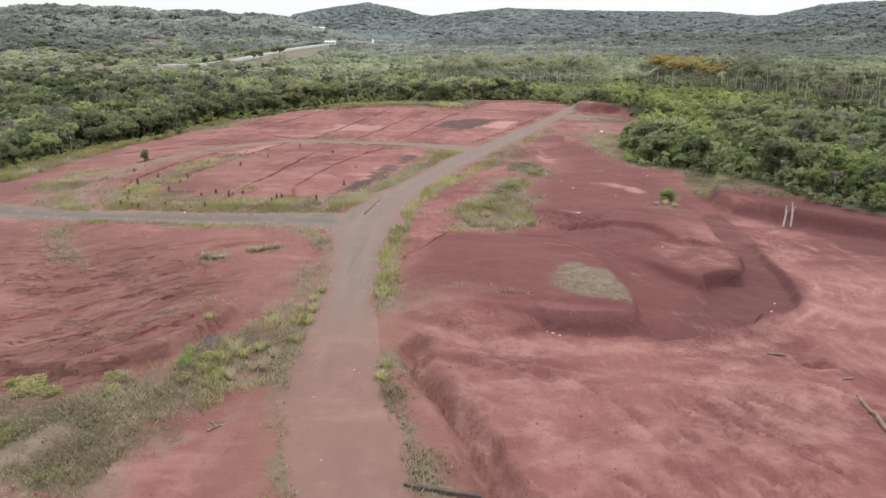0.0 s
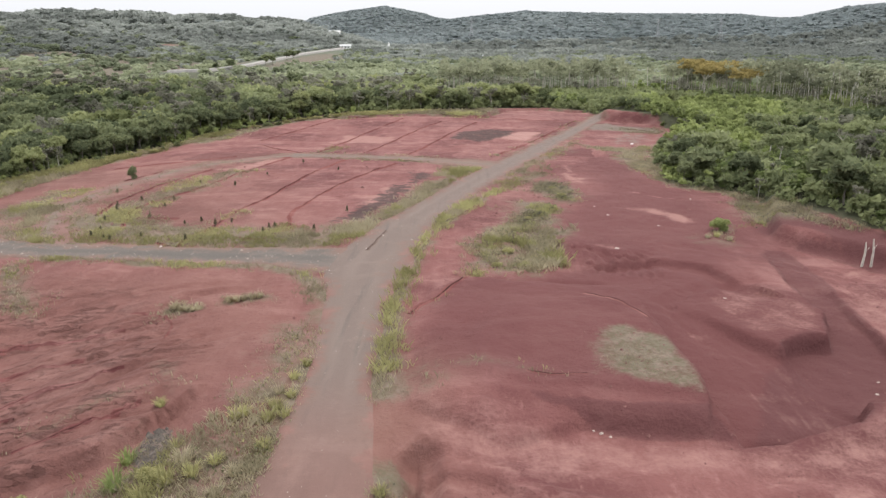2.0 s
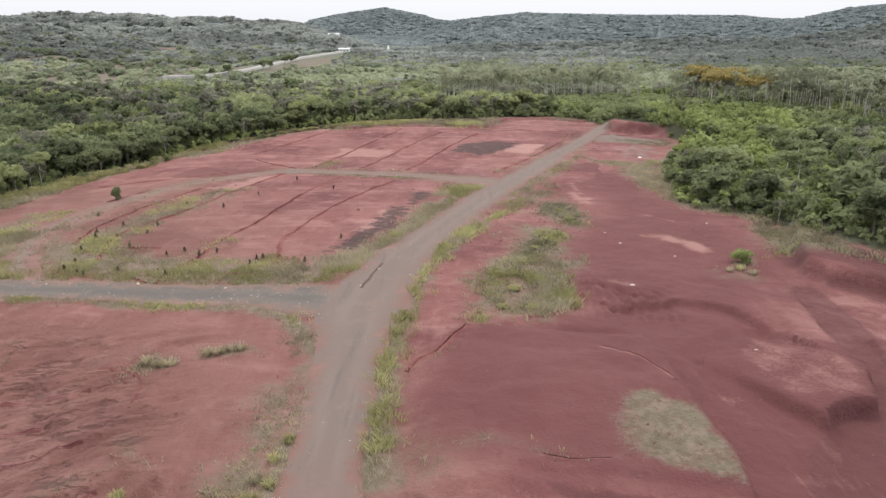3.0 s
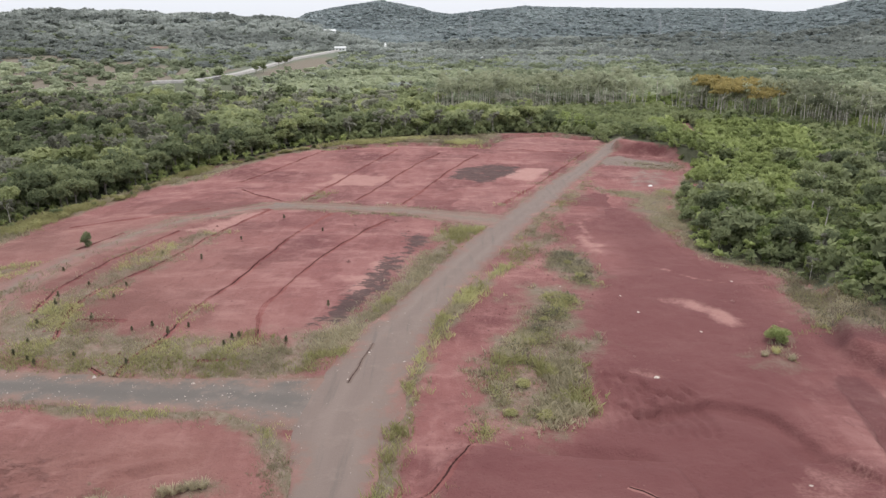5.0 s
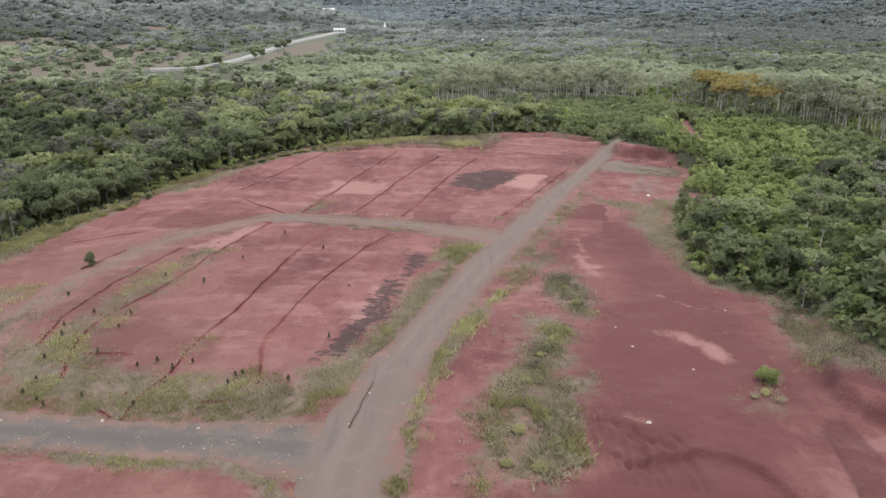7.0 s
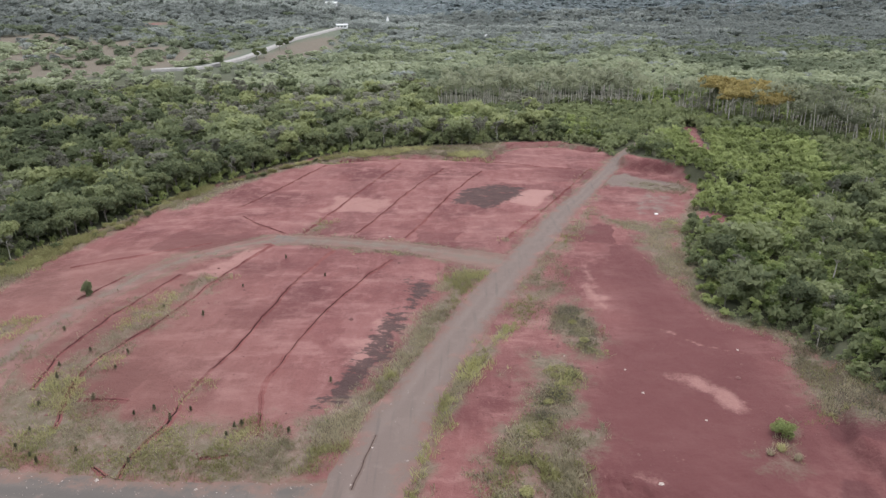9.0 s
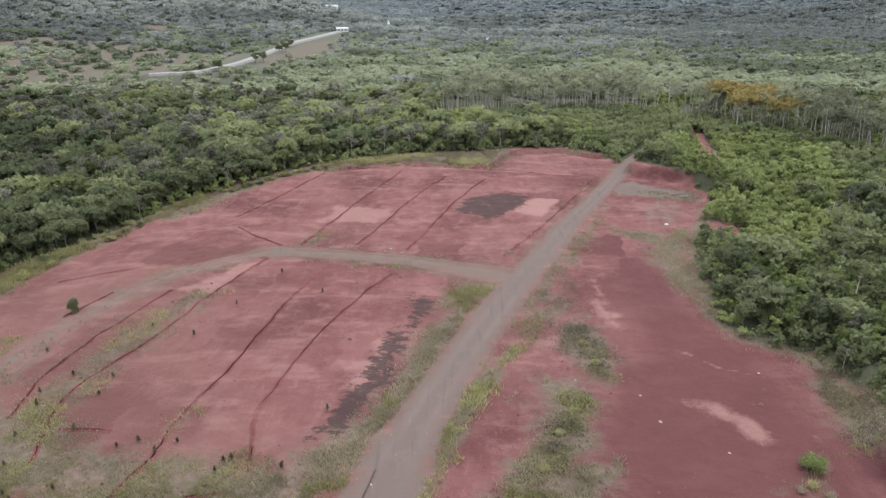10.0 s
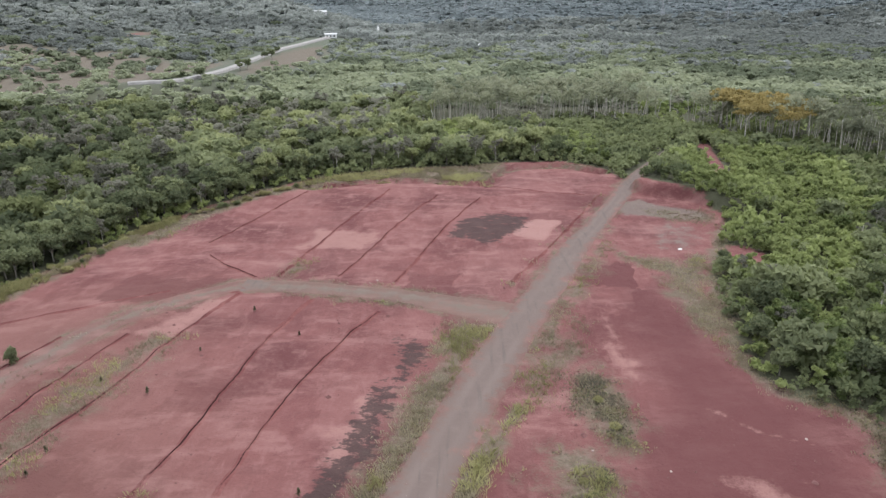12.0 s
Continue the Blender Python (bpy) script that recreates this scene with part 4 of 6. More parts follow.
g_plot = g_plot - 0.5 * soft(inside_depth([(25, 165), (32, 215), (42, 225), (46, 205), (50, 172), (62, 165), (54, 158), (52, 128), (40, 100), (20, 100), (16, 112), (18, 140), (22, 160)], GX, GY) + 6 * fbm(GX, GY, 20, 4, 66), 7)
g_plot = g_plot - 0.5 * soft(inside_depth(RAMP, GX, GY) + 0.5, 2) - 0.45 * soft(inside_depth(DARK_FLOOR, GX, GY) + 0.5, 2)
g_plot = g_plot + 0.3 * ease(216, 235, GY) * (1 - ease(20, 40, GX)) * ease(0, 6, inside_depth(CLEARING, GX, GY))
# east bank face darkened again over its painted shade
g_plot = g_plot - 0.5 * soft(inside_depth(DARK_BANK, GX, GY), 2)
ny_, nx_ = GX.shape
idx = np.arange(nx_ * ny_).reshape(ny_, nx_)
quads = np.stack([idx[:-1, :-1], idx[:-1, 1:], idx[1:, 1:], idx[1:, :-1]], -1).reshape(-1, 4)
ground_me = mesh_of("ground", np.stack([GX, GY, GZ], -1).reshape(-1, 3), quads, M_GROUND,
                    [("grass", g_grass), ("char", g_char), ("pale", g_pale), ("woods", g_woods), ("damp_shade", g_damp_shade), ("plot", g_plot), ("field", g_field), ("stone", g_stone), ("washed", soft(inside_depth([(-75, 50), (-75, 108), (-44, 104), (-32, 90), (-26, 74), (-32, 58)], GX, GY), 6)), ("brown", np.maximum(1.7 * soft(road_depth(MAIN_ROAD, GX, GY) + 5.5 + 2.5 * fbm(GX, GY, 5, 3, 78), 5) * (1 - ease(74, 92, GY)), np.maximum(soft(inside_depth([(-75, 40), (-75, 112), (-24, 112), (-17, 95), (-20, 60), (-30, 40)], GX, GY), 6), 0.9 * soft(inside_depth([(-110, 112), (-110, 200), (-60, 214), (-50, 190), (-36, 150), (-18, 118)], GX, GY), 14)))), ("canopy_haze", 0.5 * ease(440, 600, GY) + 0.5 * ease(800, 1300, GY))], True)
tagged(new("ground", ground_me), "cleared red earth with dry grass among wooded hills", "ground", kind="structure")


def road(name, rows, lift, mat, label, red_from=None, skirt=0.3):
    s = smooth_line(rows, 1.0)
    n_across = 14
    d = np.gradient(s[:, :2], axis=0)
    d /= np.linalg.norm(d, axis=1)[:, None]
    side = np.stack([d[:, 1], -d[:, 0]], 1)
    u = np.linspace(-1, 1, n_across + 1)
    wob = 1 + 0.13 * np.stack([fbm(s[:, 0], s[:, 1], 6, 3, 60), fbm(s[:, 0], s[:, 1], 6, 3, 70)], 1)
    half = s[:, 2, None] / 2 * np.where(u[None, :] < 0, wob[:, :1], wob[:, 1:]) * 1.3
    X, Y = s[:, 0, None] + side[:, 0, None] * half * u, s[:, 1, None] + side[:, 1, None] * half * u
    ruts = np.exp(-((np.abs(u) - 0.34) / 0.14) ** 2)[None, :] * np.ones_like(X)
    crown = 0.05 * (1 - u ** 2)[None, :] - 0.05 * ruts
    Z = height(X, Y) * 0 + broad_height(X, Y) + lift + crown - skirt * (np.abs(u) > 0.99)[None, :]
    edge = np.abs(u)[None, :] * np.ones_like(X)
    if name == "road":
        edge = edge * (1 - 0.9 * ease(106, 111, Y) * (1 - ease(122, 128, Y)) * (u < 0)[None, :])
    red = np.zeros_like(X) if red_from is None else (1 - ease(*red_from, Y)) * 0.75
    i = np.arange(X.size).reshape(X.shape)
    f = np.stack([i[:-1, :-1], i[:-1, 1:], i[1:, 1:], i[1:, :-1]], -1).reshape(-1, 4)
    me = mesh_of(name, np.stack([X, Y, Z], -1).reshape(-1, 3), f, mat, [("edge", edge * ease(0, 9, np.arange(len(s)))[:, None] * (0.45 + 0.55 * ease(1.5, 4, s[:, 2]))[:, None]), ("rut", ruts * ease(0, 9, np.arange(len(s)))[:, None]), ("red", red), ("join", 1 - ease(2, 10, np.arange(len(s)))[:, None] * np.ones_like(X))], True)
    return tagged(new(name, me), label, "road", kind="structure")


road("road", MAIN_ROAD, 0.09, M_ROAD, "unpaved gravel road with pale wheel tracks across red earth", (58, 84))
road("road_side", SIDE_ROAD, 0.04, M_SIDE, "grey crushed-stone side road below the levelled plots")
road("road_ring", RING_TRACK, 0.02, M_TRACK, "faint stony track looping round the levelled plots")
road("road_cross", CROSS_ROAD, 0.02, M_CROSS, "grey crushed-stone track between two blocks of plots")


# ---- drains: narrow eroded ditches with a raised lip ----
def drain(line, strong=1.0, lift=0.05, wide_by=1.0, mat=M_DITCH, label="narrow dark eroded ditch dividing red earth plots"):
    s = smooth_line(line, 0.6)
    d = np.gradient(s, axis=0)
    d /= np.linalg.norm(d, axis=1)[:, None]
    side = np.stack([d[:, 1], -d[:, 0]], 1)
    s = s + side * (0.6 * fbm(s[:, 0], s[:, 1], 5, 5, 81))[:, None]
    offs = 0.85 * wide_by * np.array([-0.8, -0.42, -0.22, -0.1, 0.0, 0.1, 0.22, 0.45, 0.8])
    lifts = np.array([-0.15, 0.05, 0.13, 0.02, -0.03, 0.02, 0.09, 0.02, -0.15])
    # dark weight across the strip: painted shade for depth not modelled
    deep_shade = np.array([0, 0, 0.15, 0.85, 1.0, 0.7, 0.1, 0, 0])
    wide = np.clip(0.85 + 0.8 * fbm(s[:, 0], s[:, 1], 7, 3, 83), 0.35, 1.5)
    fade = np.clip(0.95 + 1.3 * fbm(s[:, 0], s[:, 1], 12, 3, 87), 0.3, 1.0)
    X = s[:, 0, None] + side[:, 0, None] * offs * wide[:, None]
    Y = s[:, 1, None] + side[:, 1, None] * offs * wide[:, None]
    Z = height(X, Y) + lift + wide_by * lifts * (0.8 + 0.8 * fbm(X, Y, 1.5, 2, 85))
    i = np.arange(X.size).reshape(X.shape)
    f = np.stack([i[:-1, :-1], i[:-1, 1:], i[1:, 1:], i[1:, :-1]], -1).reshape(-1, 4)
    me = mesh_of("drainage_ditch", np.stack([X, Y, Z], -1).reshape(-1, 3), f, mat, [("deep_shade", strong * deep_shade[None, :] * fade[:, None])])
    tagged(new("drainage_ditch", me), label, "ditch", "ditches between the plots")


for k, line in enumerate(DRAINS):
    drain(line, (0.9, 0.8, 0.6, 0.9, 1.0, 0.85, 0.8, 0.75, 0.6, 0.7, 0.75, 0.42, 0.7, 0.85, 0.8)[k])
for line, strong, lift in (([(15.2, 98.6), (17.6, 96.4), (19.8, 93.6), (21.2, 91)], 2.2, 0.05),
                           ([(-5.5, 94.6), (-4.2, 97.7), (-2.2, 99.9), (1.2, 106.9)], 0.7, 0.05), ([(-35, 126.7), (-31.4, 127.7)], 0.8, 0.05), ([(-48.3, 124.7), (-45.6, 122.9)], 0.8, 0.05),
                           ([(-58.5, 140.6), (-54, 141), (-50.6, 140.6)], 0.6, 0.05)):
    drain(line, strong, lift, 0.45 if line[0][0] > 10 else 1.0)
# this strip paints the shade below the bank's overhanging edge
drain([(6.4, 77.6), (9.2, 76.6), (11.8, 76.9)], 2.0, 0.05, 0.45, M_DITCH, "crumbled edge of a low earth bank, its shade painted dark")
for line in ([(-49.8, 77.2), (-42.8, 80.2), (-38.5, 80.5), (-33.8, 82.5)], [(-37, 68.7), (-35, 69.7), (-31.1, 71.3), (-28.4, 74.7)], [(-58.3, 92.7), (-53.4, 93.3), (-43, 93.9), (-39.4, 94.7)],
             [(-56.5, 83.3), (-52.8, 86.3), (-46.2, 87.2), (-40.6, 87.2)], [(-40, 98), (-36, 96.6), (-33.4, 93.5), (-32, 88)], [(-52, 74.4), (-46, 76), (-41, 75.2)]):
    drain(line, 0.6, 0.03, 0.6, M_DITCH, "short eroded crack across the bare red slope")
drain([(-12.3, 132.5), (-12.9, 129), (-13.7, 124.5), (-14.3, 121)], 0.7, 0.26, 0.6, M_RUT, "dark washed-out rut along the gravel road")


# ---- foliage ----
def leaf_cards(centres, outward, size, g, loose=0.9):
    """Small leaf sprays, one three-cornered face each."""
    n = len(centres)
    nrm = outward + loose * g.normal(size=(n, 3))
    nrm /= np.linalg.norm(nrm, axis=1)[:, None] + 1e-9
    t = np.cross(nrm, g.normal(size=(n, 3)))
    t /= np.linalg.norm(t, axis=1)[:, None] + 1e-9
    b = np.cross(nrm, t)
    s = (size * g.uniform(0.6, 1.35, n))[:, None]
    v = np.stack([centres - t * s - b * s * 0.5, centres + t * s * 0.8 - b * s * 0.6, centres + b * s * g.uniform(0.8, 1.4, (n, 1))], 1)
    return v.reshape(-1, 3), np.arange(3 * n).reshape(n, 3)


def crown_points(blobs, per, g):
    """Points and outward ways on a heap of blobs (x, y, z, rx, rz)."""
    pts, outs = [], []
    for x, y, z, rx, rz in blobs:
        w = g.normal(size=(per, 3))
        w[:, 2] = np.abs(w[:, 2]) * 1.1 - 0.35
        w /= np.linalg.norm(w, axis=1)[:, None]
        r = g.uniform(0.5, 1.2, (per, 1))
        pts.append(np.array([x, y, z]) + w * r * np.array([rx, rx, rz]))
        outs.append(w)
    return np.vstack(pts), np.vstack(outs)


def crown_blobs(kind, g):
    """Lobes of a crown for a tree one unit tall of 10 m."""
    if kind == "round":
        lobes = [(0, 0, 6.8, 2.2, 1.9)]
        for k in range(9):
            a, r = 2 * np.pi * (k + g.uniform(0, 0.7)) / 9, g.uniform(1.4, 3.0)
            lobes.append((r * np.cos(a), r * np.sin(a), g.uniform(4.2, 7.6), g.uniform(1.1, 1.9), g.uniform(0.9, 1.6)))
    elif kind == "tall":
        lobes = [(g.uniform(-0.7, 0.7), g.uniform(-0.7, 0.7), z, g.uniform(0.8, 1.4), g.uniform(0.5, 0.9)) for z in (7.6, 8.2, 8.7, 9.2, 9.6)]
        lobes += [(g.uniform(-1.6, 1.6), g.uniform(-1.6, 1.6), g.uniform(7.6, 9.2), 0.8, 0.5) for _ in range(3)]
    elif kind == "flat":
        lobes = [(g.uniform(-3.6, 3.6), g.uniform(-3.6, 3.6), g.uniform(7.9, 9.4), g.uniform(1.2, 1.9), g.uniform(0.45, 0.8)) for _ in range(10)]
    elif kind == "bush":
        lobes = [(g.uniform(-2.4, 2.4), g.uniform(-2.4, 2.4), g.uniform(1.6, 6.2), g.uniform(1.2, 2.1), g.uniform(1.2, 2.3)) for _ in range(9)]
    elif kind == "sapling":
        lobes = [(g.uniform(-2.2, 2.2), g.uniform(-2.2, 2.2), g.uniform(2.0, 8.2), g.uniform(0.9, 1.5), g.uniform(0.8, 1.6)) for _ in range(11)]
    elif kind == "shrub":
        lobes = [(0, 0, 3.4, 2.6, 3.0)] + [(2.2 * np.cos(k), 2.2 * np.sin(k), g.uniform(1.2, 4.6), g.uniform(1.5, 2.3), g.uniform(1.3, 2.2)) for k in np.arange(9) * 0.7]
    else:  # sparse
        lobes = [(g.uniform(-2.2, 2.2), g.uniform(-2.2, 2.2), g.uniform(4.8, 9.3), g.uniform(0.5, 1.1), g.uniform(0.4, 0.9)) for _ in range(11)]
    return lobes


def trunk_mesh(kind, blobs, g, mat):
    bm = bmesh.new()
    top = {"round": 5.5, "tall": 8.6, "flat": 6.5, "bush": 2.2, "shrub": 2.0, "sapling": 5.0, "sparse": 7.5}[kind]
    r = {"round": 0.24, "tall": 0.15, "flat": 0.22, "bush": 0.14, "shrub": 0.12, "sapling": 0.12, "sparse": 0.17}[kind]
    bend = [Vector((0, 0, -0.6)), Vector((g.uniform(-0.25, 0.25), g.uniform(-0.25, 0.25), top * 0.5)), Vector((g.uniform(-0.5, 0.5), g.uniform(-0.5, 0.5), top))]
    bar(bm, bend[0], bend[1], r, r * 0.78)
    bar(bm, bend[1], bend[2], r * 0.78, r * 0.45)
    for x, y, z, rx, rz in blobs[:7]:
        f = min(0.95, max(0.3, (z - 2.2) / top))
        at = bend[1].lerp(bend[2], max(0, f * 2 - 1)) if f > 0.5 else bend[0].lerp(bend[1], f * 2)
        bar(bm, at, (x * 0.85, y * 0.85, z), r * 0.42, r * 0.14, 4)
    me = bpy.data.meshes.new("trunk")
    bm.to_mesh(me)
    bm.free()
    me.materials.append(mat)
    return me


TREE_KINDS = {
    # shape, leaves, bark, leaf size, cards per lobe, label
    "dark": ("round", "dark", M_BARK, 0.43, 165, "dark green broadleaf tree with a dense rounded crown"),
    "mid": ("round", "mid", M_BARK, 0.42, 165, "green broadleaf tree with an uneven rounded crown"),
    "lime": ("sapling", "lime", M_BARK, 0.37, 180, "bright lime-green bushy young tree at the clearing's edge"),
    "grey": ("sparse", "grey", M_PALE_BARK, 0.22, 130, "grey half-bare tree with thin dry foliage"),
    "stand": ("tall", "stand", M_PALE_BARK, 0.33, 135, "tall slender tree with a pale bare trunk and olive crown"),
    "yellow": ("flat", "yellow", M_PALE_BARK, 0.32, 80, "tall tree covered in orange-yellow blossom"),
    "limeshrub": ("shrub", "lime", M_BARK, 0.36, 200, "bright green shrub"),
    "weeds": ("shrub", "green_grass", M_BARK, 0.42, 95, "leafy clump of weeds"),
    "fresh": ("round", "fresh", M_BARK, 0.36, 200, "yellow-green broadleaf tree with a full crown"),
    "scrub": ("sapling", "scrub", M_BARK, 0.37, 155, "green scrubby young tree with many upright shoots"),
    "shrub": ("shrub", "dark", M_BARK, 0.34, 240, "dense dark green shrub"),
    "limebush": ("bush", "lime", M_BARK, 0.40, 200, "bright green leafy bush"),
    "umbrella": ("flat", "bush", M_PALE_BARK, 0.34, 130, "tall tree with a pale bare trunk and flat open crown"),
    "under": ("bush", "bush", M_BARK, 0.41, 165, "dense green shrubby tree at the clearing's edge"),
}
tree_models = {}
for t_kind, (shape, leaf, bark, size, per, label) in TREE_KINDS.items():
    tree_models[t_kind] = []
    for v in range(4):
        g = np.random.default_rng(100 + 7 * v + len(t_kind) * 31 + ord(t_kind[0]))
        blobs = crown_blobs(shape, g)
        p, o = crown_points(blobs, per, g)
        vv, ff = leaf_cards(p, o, size, g)
        # leaf tone rises with height, painting lit tops on the crowns
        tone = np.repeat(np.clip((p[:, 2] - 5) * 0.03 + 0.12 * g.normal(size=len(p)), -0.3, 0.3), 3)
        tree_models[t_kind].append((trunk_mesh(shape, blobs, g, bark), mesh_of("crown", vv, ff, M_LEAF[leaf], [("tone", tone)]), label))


def plant(kind, x, y, tall, name="tree", label="", category="tree", group="trees round the clearing", squeeze=1.0):
    g = tree_models[kind][rng.integers(0, 4)]
    root = new(name)
    s = tall / 10
    root.matrix_basis = pose(x, y, ground_z(x, y), 0, 0, rng.uniform(0, 360)) @ Matrix.Diagonal((s * squeeze, s * squeeze, s, 1))
    root.empty_display_size = 0.5
    under("trunk", g[0], root)
    under("crown", g[1], root)
    return tagged(root, label or g[2], category, group)


def stand_front(x):
    """Where the tall thin stand begins, going north."""
    return np.interp(x, [-14, -12, 97, 98, 106, 107, 126, 139, 200], [900, 402, 406, 900, 900, 374, 339, 300, 210])


def forest_kind(x, y, roll):
    """Which trees grow where."""
    front = float(stand_front(x))
    if front < y < front + 60:
        return "stand" if roll < 0.88 else "grey"
    if x > 92 and y < 262:
        return "dark" if roll < 0.35 else ("mid" if roll < 0.6 else ("scrub" if roll < 0.85 else "grey"))
    if x > 40:
        if float(inside_depth(LIME_PATCH, np.array([x]), np.array([y]))[0]) > 0:
            return "lime" if roll < 0.9 else "under"
        if y > 280 and x < 108:
            return "lime" if roll < 0.6 else "under"
        return "scrub" if roll < 0.56 else ("lime" if roll < 0.76 else ("mid" if roll < 0.86 else ("grey" if roll < 0.91 else "dark")))
    if x > -30 and y < 402:
        return "under" if roll < 0.5 else ("fresh" if roll < 0.68 else ("grey" if roll < 0.84 else "mid"))
    roll = min(0.999, max(0.0, roll + 0.9 * float(fbm(np.array([x]), np.array([y]), 26, 3, 107)[0])))
    if roll < 0.26:
        return "dark"
    if roll < 0.46:
        return "mid"
    if roll < 0.66:
        return "under"
    return "grey" if roll < 0.88 else "fresh"


def tree_height(kind, x, y):
    base = {"scrub": 6.5, "fresh": 9.5, "dark": 10, "mid": 9.5, "under": 6.0, "grey": 9.5, "lime": 5.5, "stand": 16, "yellow": 15}[kind]
    return base


def scatter(x0, x1, y0, y1, gap):
    nx, ny = int((x1 - x0) / gap), int((y1 - y0) / gap)
    X, Y = np.meshgrid(x0 + gap * np.arange(nx), y0 + gap * np.arange(ny))
    return X.ravel() + rng.uniform(-0.48, 0.48, X.size) * gap, Y.ravel() + rng.uniform(-0.48, 0.48, X.size) * gap


# single trees stand along the edge of the clearing; the woods behind are one mass
ex, ey = scatter(-175, 125, 95, 365, 4.3)
depth_in = -inside_depth(CLEARING, ex, ey)
keep = (depth_in > 2.0) & (inside_depth(RED_CLEARING, ex, ey) < -1.5) & (inside_depth(NOTCH, ex, ey) < 0) & (np.abs(ex) < 0.63 * ey + 10) & (road_depth(MAIN_ROAD, ex, ey) < -1.8)
ex, ey, depth_in = ex[keep], ey[keep], depth_in[keep]
order = np.argsort(depth_in + 0.02 * np.hypot(ex, ey))
edge_set = order[:285]
for i in edge_set:
    kind = forest_kind(ex[i], ey[i], rng.uniform())
    tall = tree_height(kind, ex[i], ey[i]) * rng.uniform(0.7, 1.2) * (0.55 + 0.45 * min(1, depth_in[i] / 8))
    plant(kind, ex[i], ey[i], tall * (0.6 if ex[i] > 52 and ey[i] > 282 else (0.78 if ex[i] > 40 else 1.0)))
for x, y, tall in ((107, 347, 15), (114, 350, 14.5), (120, 356, 16), (111, 361, 17), (129, 351, 14), (136, 357, 15), (117, 371, 18), (124, 344, 13), (108, 376, 18), (126, 366, 17)):
    plant("yellow", x + 4, y, tall * 1.12, group="blossoming trees", squeeze=0.95)


for x, y, tall in ((-77.6, 305, 9), (-74, 308, 8), (-103, 296, 8.5), (-120, 262, 8), (-128, 236, 9), (-133, 240, 8), (-60, 330, 9), (-142, 300, 9)):
    plant("fresh", x, y, tall, squeeze=1.15)
for x, y, tall in ((77.8, 196.1, 11), (75.1, 184.3, 9.5), (85.5, 208.2, 12), (92, 190, 12), (88, 172, 11)):
    plant("umbrella", x, y, tall, group="trees with flat crowns", squeeze=0.9)


# ---- the woods behind, one mass for each distance ----
def wood_model(shape, per, size, seed, loose=0.85):
    g = np.random.default_rng(seed)
    p, o = crown_points(crown_blobs(shape, g), per, g)
    return leaf_cards(p, o, size, g, loose)


def woods(name, xs, ys, heights, tones, models, mat, label, spread_out=1.0, sunk=0.0):
    vs, fs, ts, base = [], [], [], 0
    zs = height(xs, ys)
    pick = rng.integers(0, len(models), len(xs))
    for k, (mv, mf) in enumerate(models):
        sel = np.where(pick == k)[0]
        if not len(sel):
            continue
        a, s = rng.uniform(0, 2 * np.pi, len(sel)), heights[sel] / 10
        c, sn = np.cos(a)[:, None], np.sin(a)[:, None]
        X = (mv[None, :, 0] * c - mv[None, :, 1] * sn) * s[:, None] * spread_out + xs[sel][:, None]
        Y = (mv[None, :, 0] * sn + mv[None, :, 1] * c) * s[:, None] * spread_out + ys[sel][:, None]
        Z = (mv[None, :, 2] - sunk) * s[:, None] + zs[sel][:, None]
        vs.append(np.stack([X, Y, Z], -1).reshape(-1, 3))
        fs.append((mf[None] + (np.arange(len(sel)) * len(mv))[:, None, None]).reshape(-1, 3) + base)
        ts.append(np.repeat(tones[sel], len(mv)))
        base += len(sel) * len(mv)
    me = mesh_of(name, np.vstack(vs), np.vstack(fs), mat, [("tone", np.concatenate(ts))])
    return tagged(new(name, me), label, "woods", kind="stuff")


def pole_wood(name, xs, ys, most, label):
    """Many pale stems, three-sided, with no crowns."""
    zs, k = height(xs, ys), np.arange(3) * 2 * np.pi / 3
    r = rng.uniform(0.09, 0.26, len(xs))
    tall = most * rng.uniform(0.6, 1.05, len(xs))
    lean = rng.normal(size=(len(xs), 2)) * 0.9
    lo = np.stack([xs[:, None] + r[:, None] * np.cos(k), ys[:, None] + r[:, None] * np.sin(k), np.repeat(zs[:, None] - 0.5, 3, 1)], -1)
    hi = np.stack([xs[:, None] + lean[:, :1] + 0.5 * r[:, None] * np.cos(k), ys[:, None] + lean[:, 1:] + 0.5 * r[:, None] * np.sin(k), np.repeat((zs + tall)[:, None], 3, 1)], -1)
    v = np.concatenate([lo, hi], 1).reshape(-1, 3)
    f = np.array([(j, (j + 1) % 3, 3 + (j + 1) % 3, 3 + j) for j in range(3)])
    f = (f[None] + (np.arange(len(xs)) * 6)[:, None, None]).reshape(-1, 4)
    return tagged(new(name, mesh_of(name, v, f, M_PALE_BARK)), label, "woods", kind="stuff")


fine_models = {k: [wood_model(s, per, size, 700 + 11 * j + len(k)) for j in range(6)]
               for k, (s, per, size) in {"dark": ("round", 36, 0.67), "mid": ("round", 36, 0.65), "under": ("bush", 29, 0.68), "lime": ("sapling", 46, 0.45),
                                         "scrub": ("sapling", 37, 0.50), "fresh": ("round", 42, 0.57), "grey": ("sparse", 54, 0.31), "stand": ("tall", 24, 0.34)}.items()}
near_models = {k: [wood_model(s, per, size, 300 + 11 * j + len(k)) for j in range(6)]
               for k, (s, per, size) in {"dark": ("round", 26, 0.84), "mid": ("round", 26, 0.80), "under": ("bush", 18, 0.86), "lime": ("sapling", 34, 0.54),
                                         "scrub": ("sapling", 26, 0.62), "fresh": ("round", 26, 0.78), "grey": ("sparse", 34, 0.40), "stand": ("tall", 15, 0.36)}.items()}
mid_x, mid_y = scatter(-330, 330, 120, 470, 4.5)
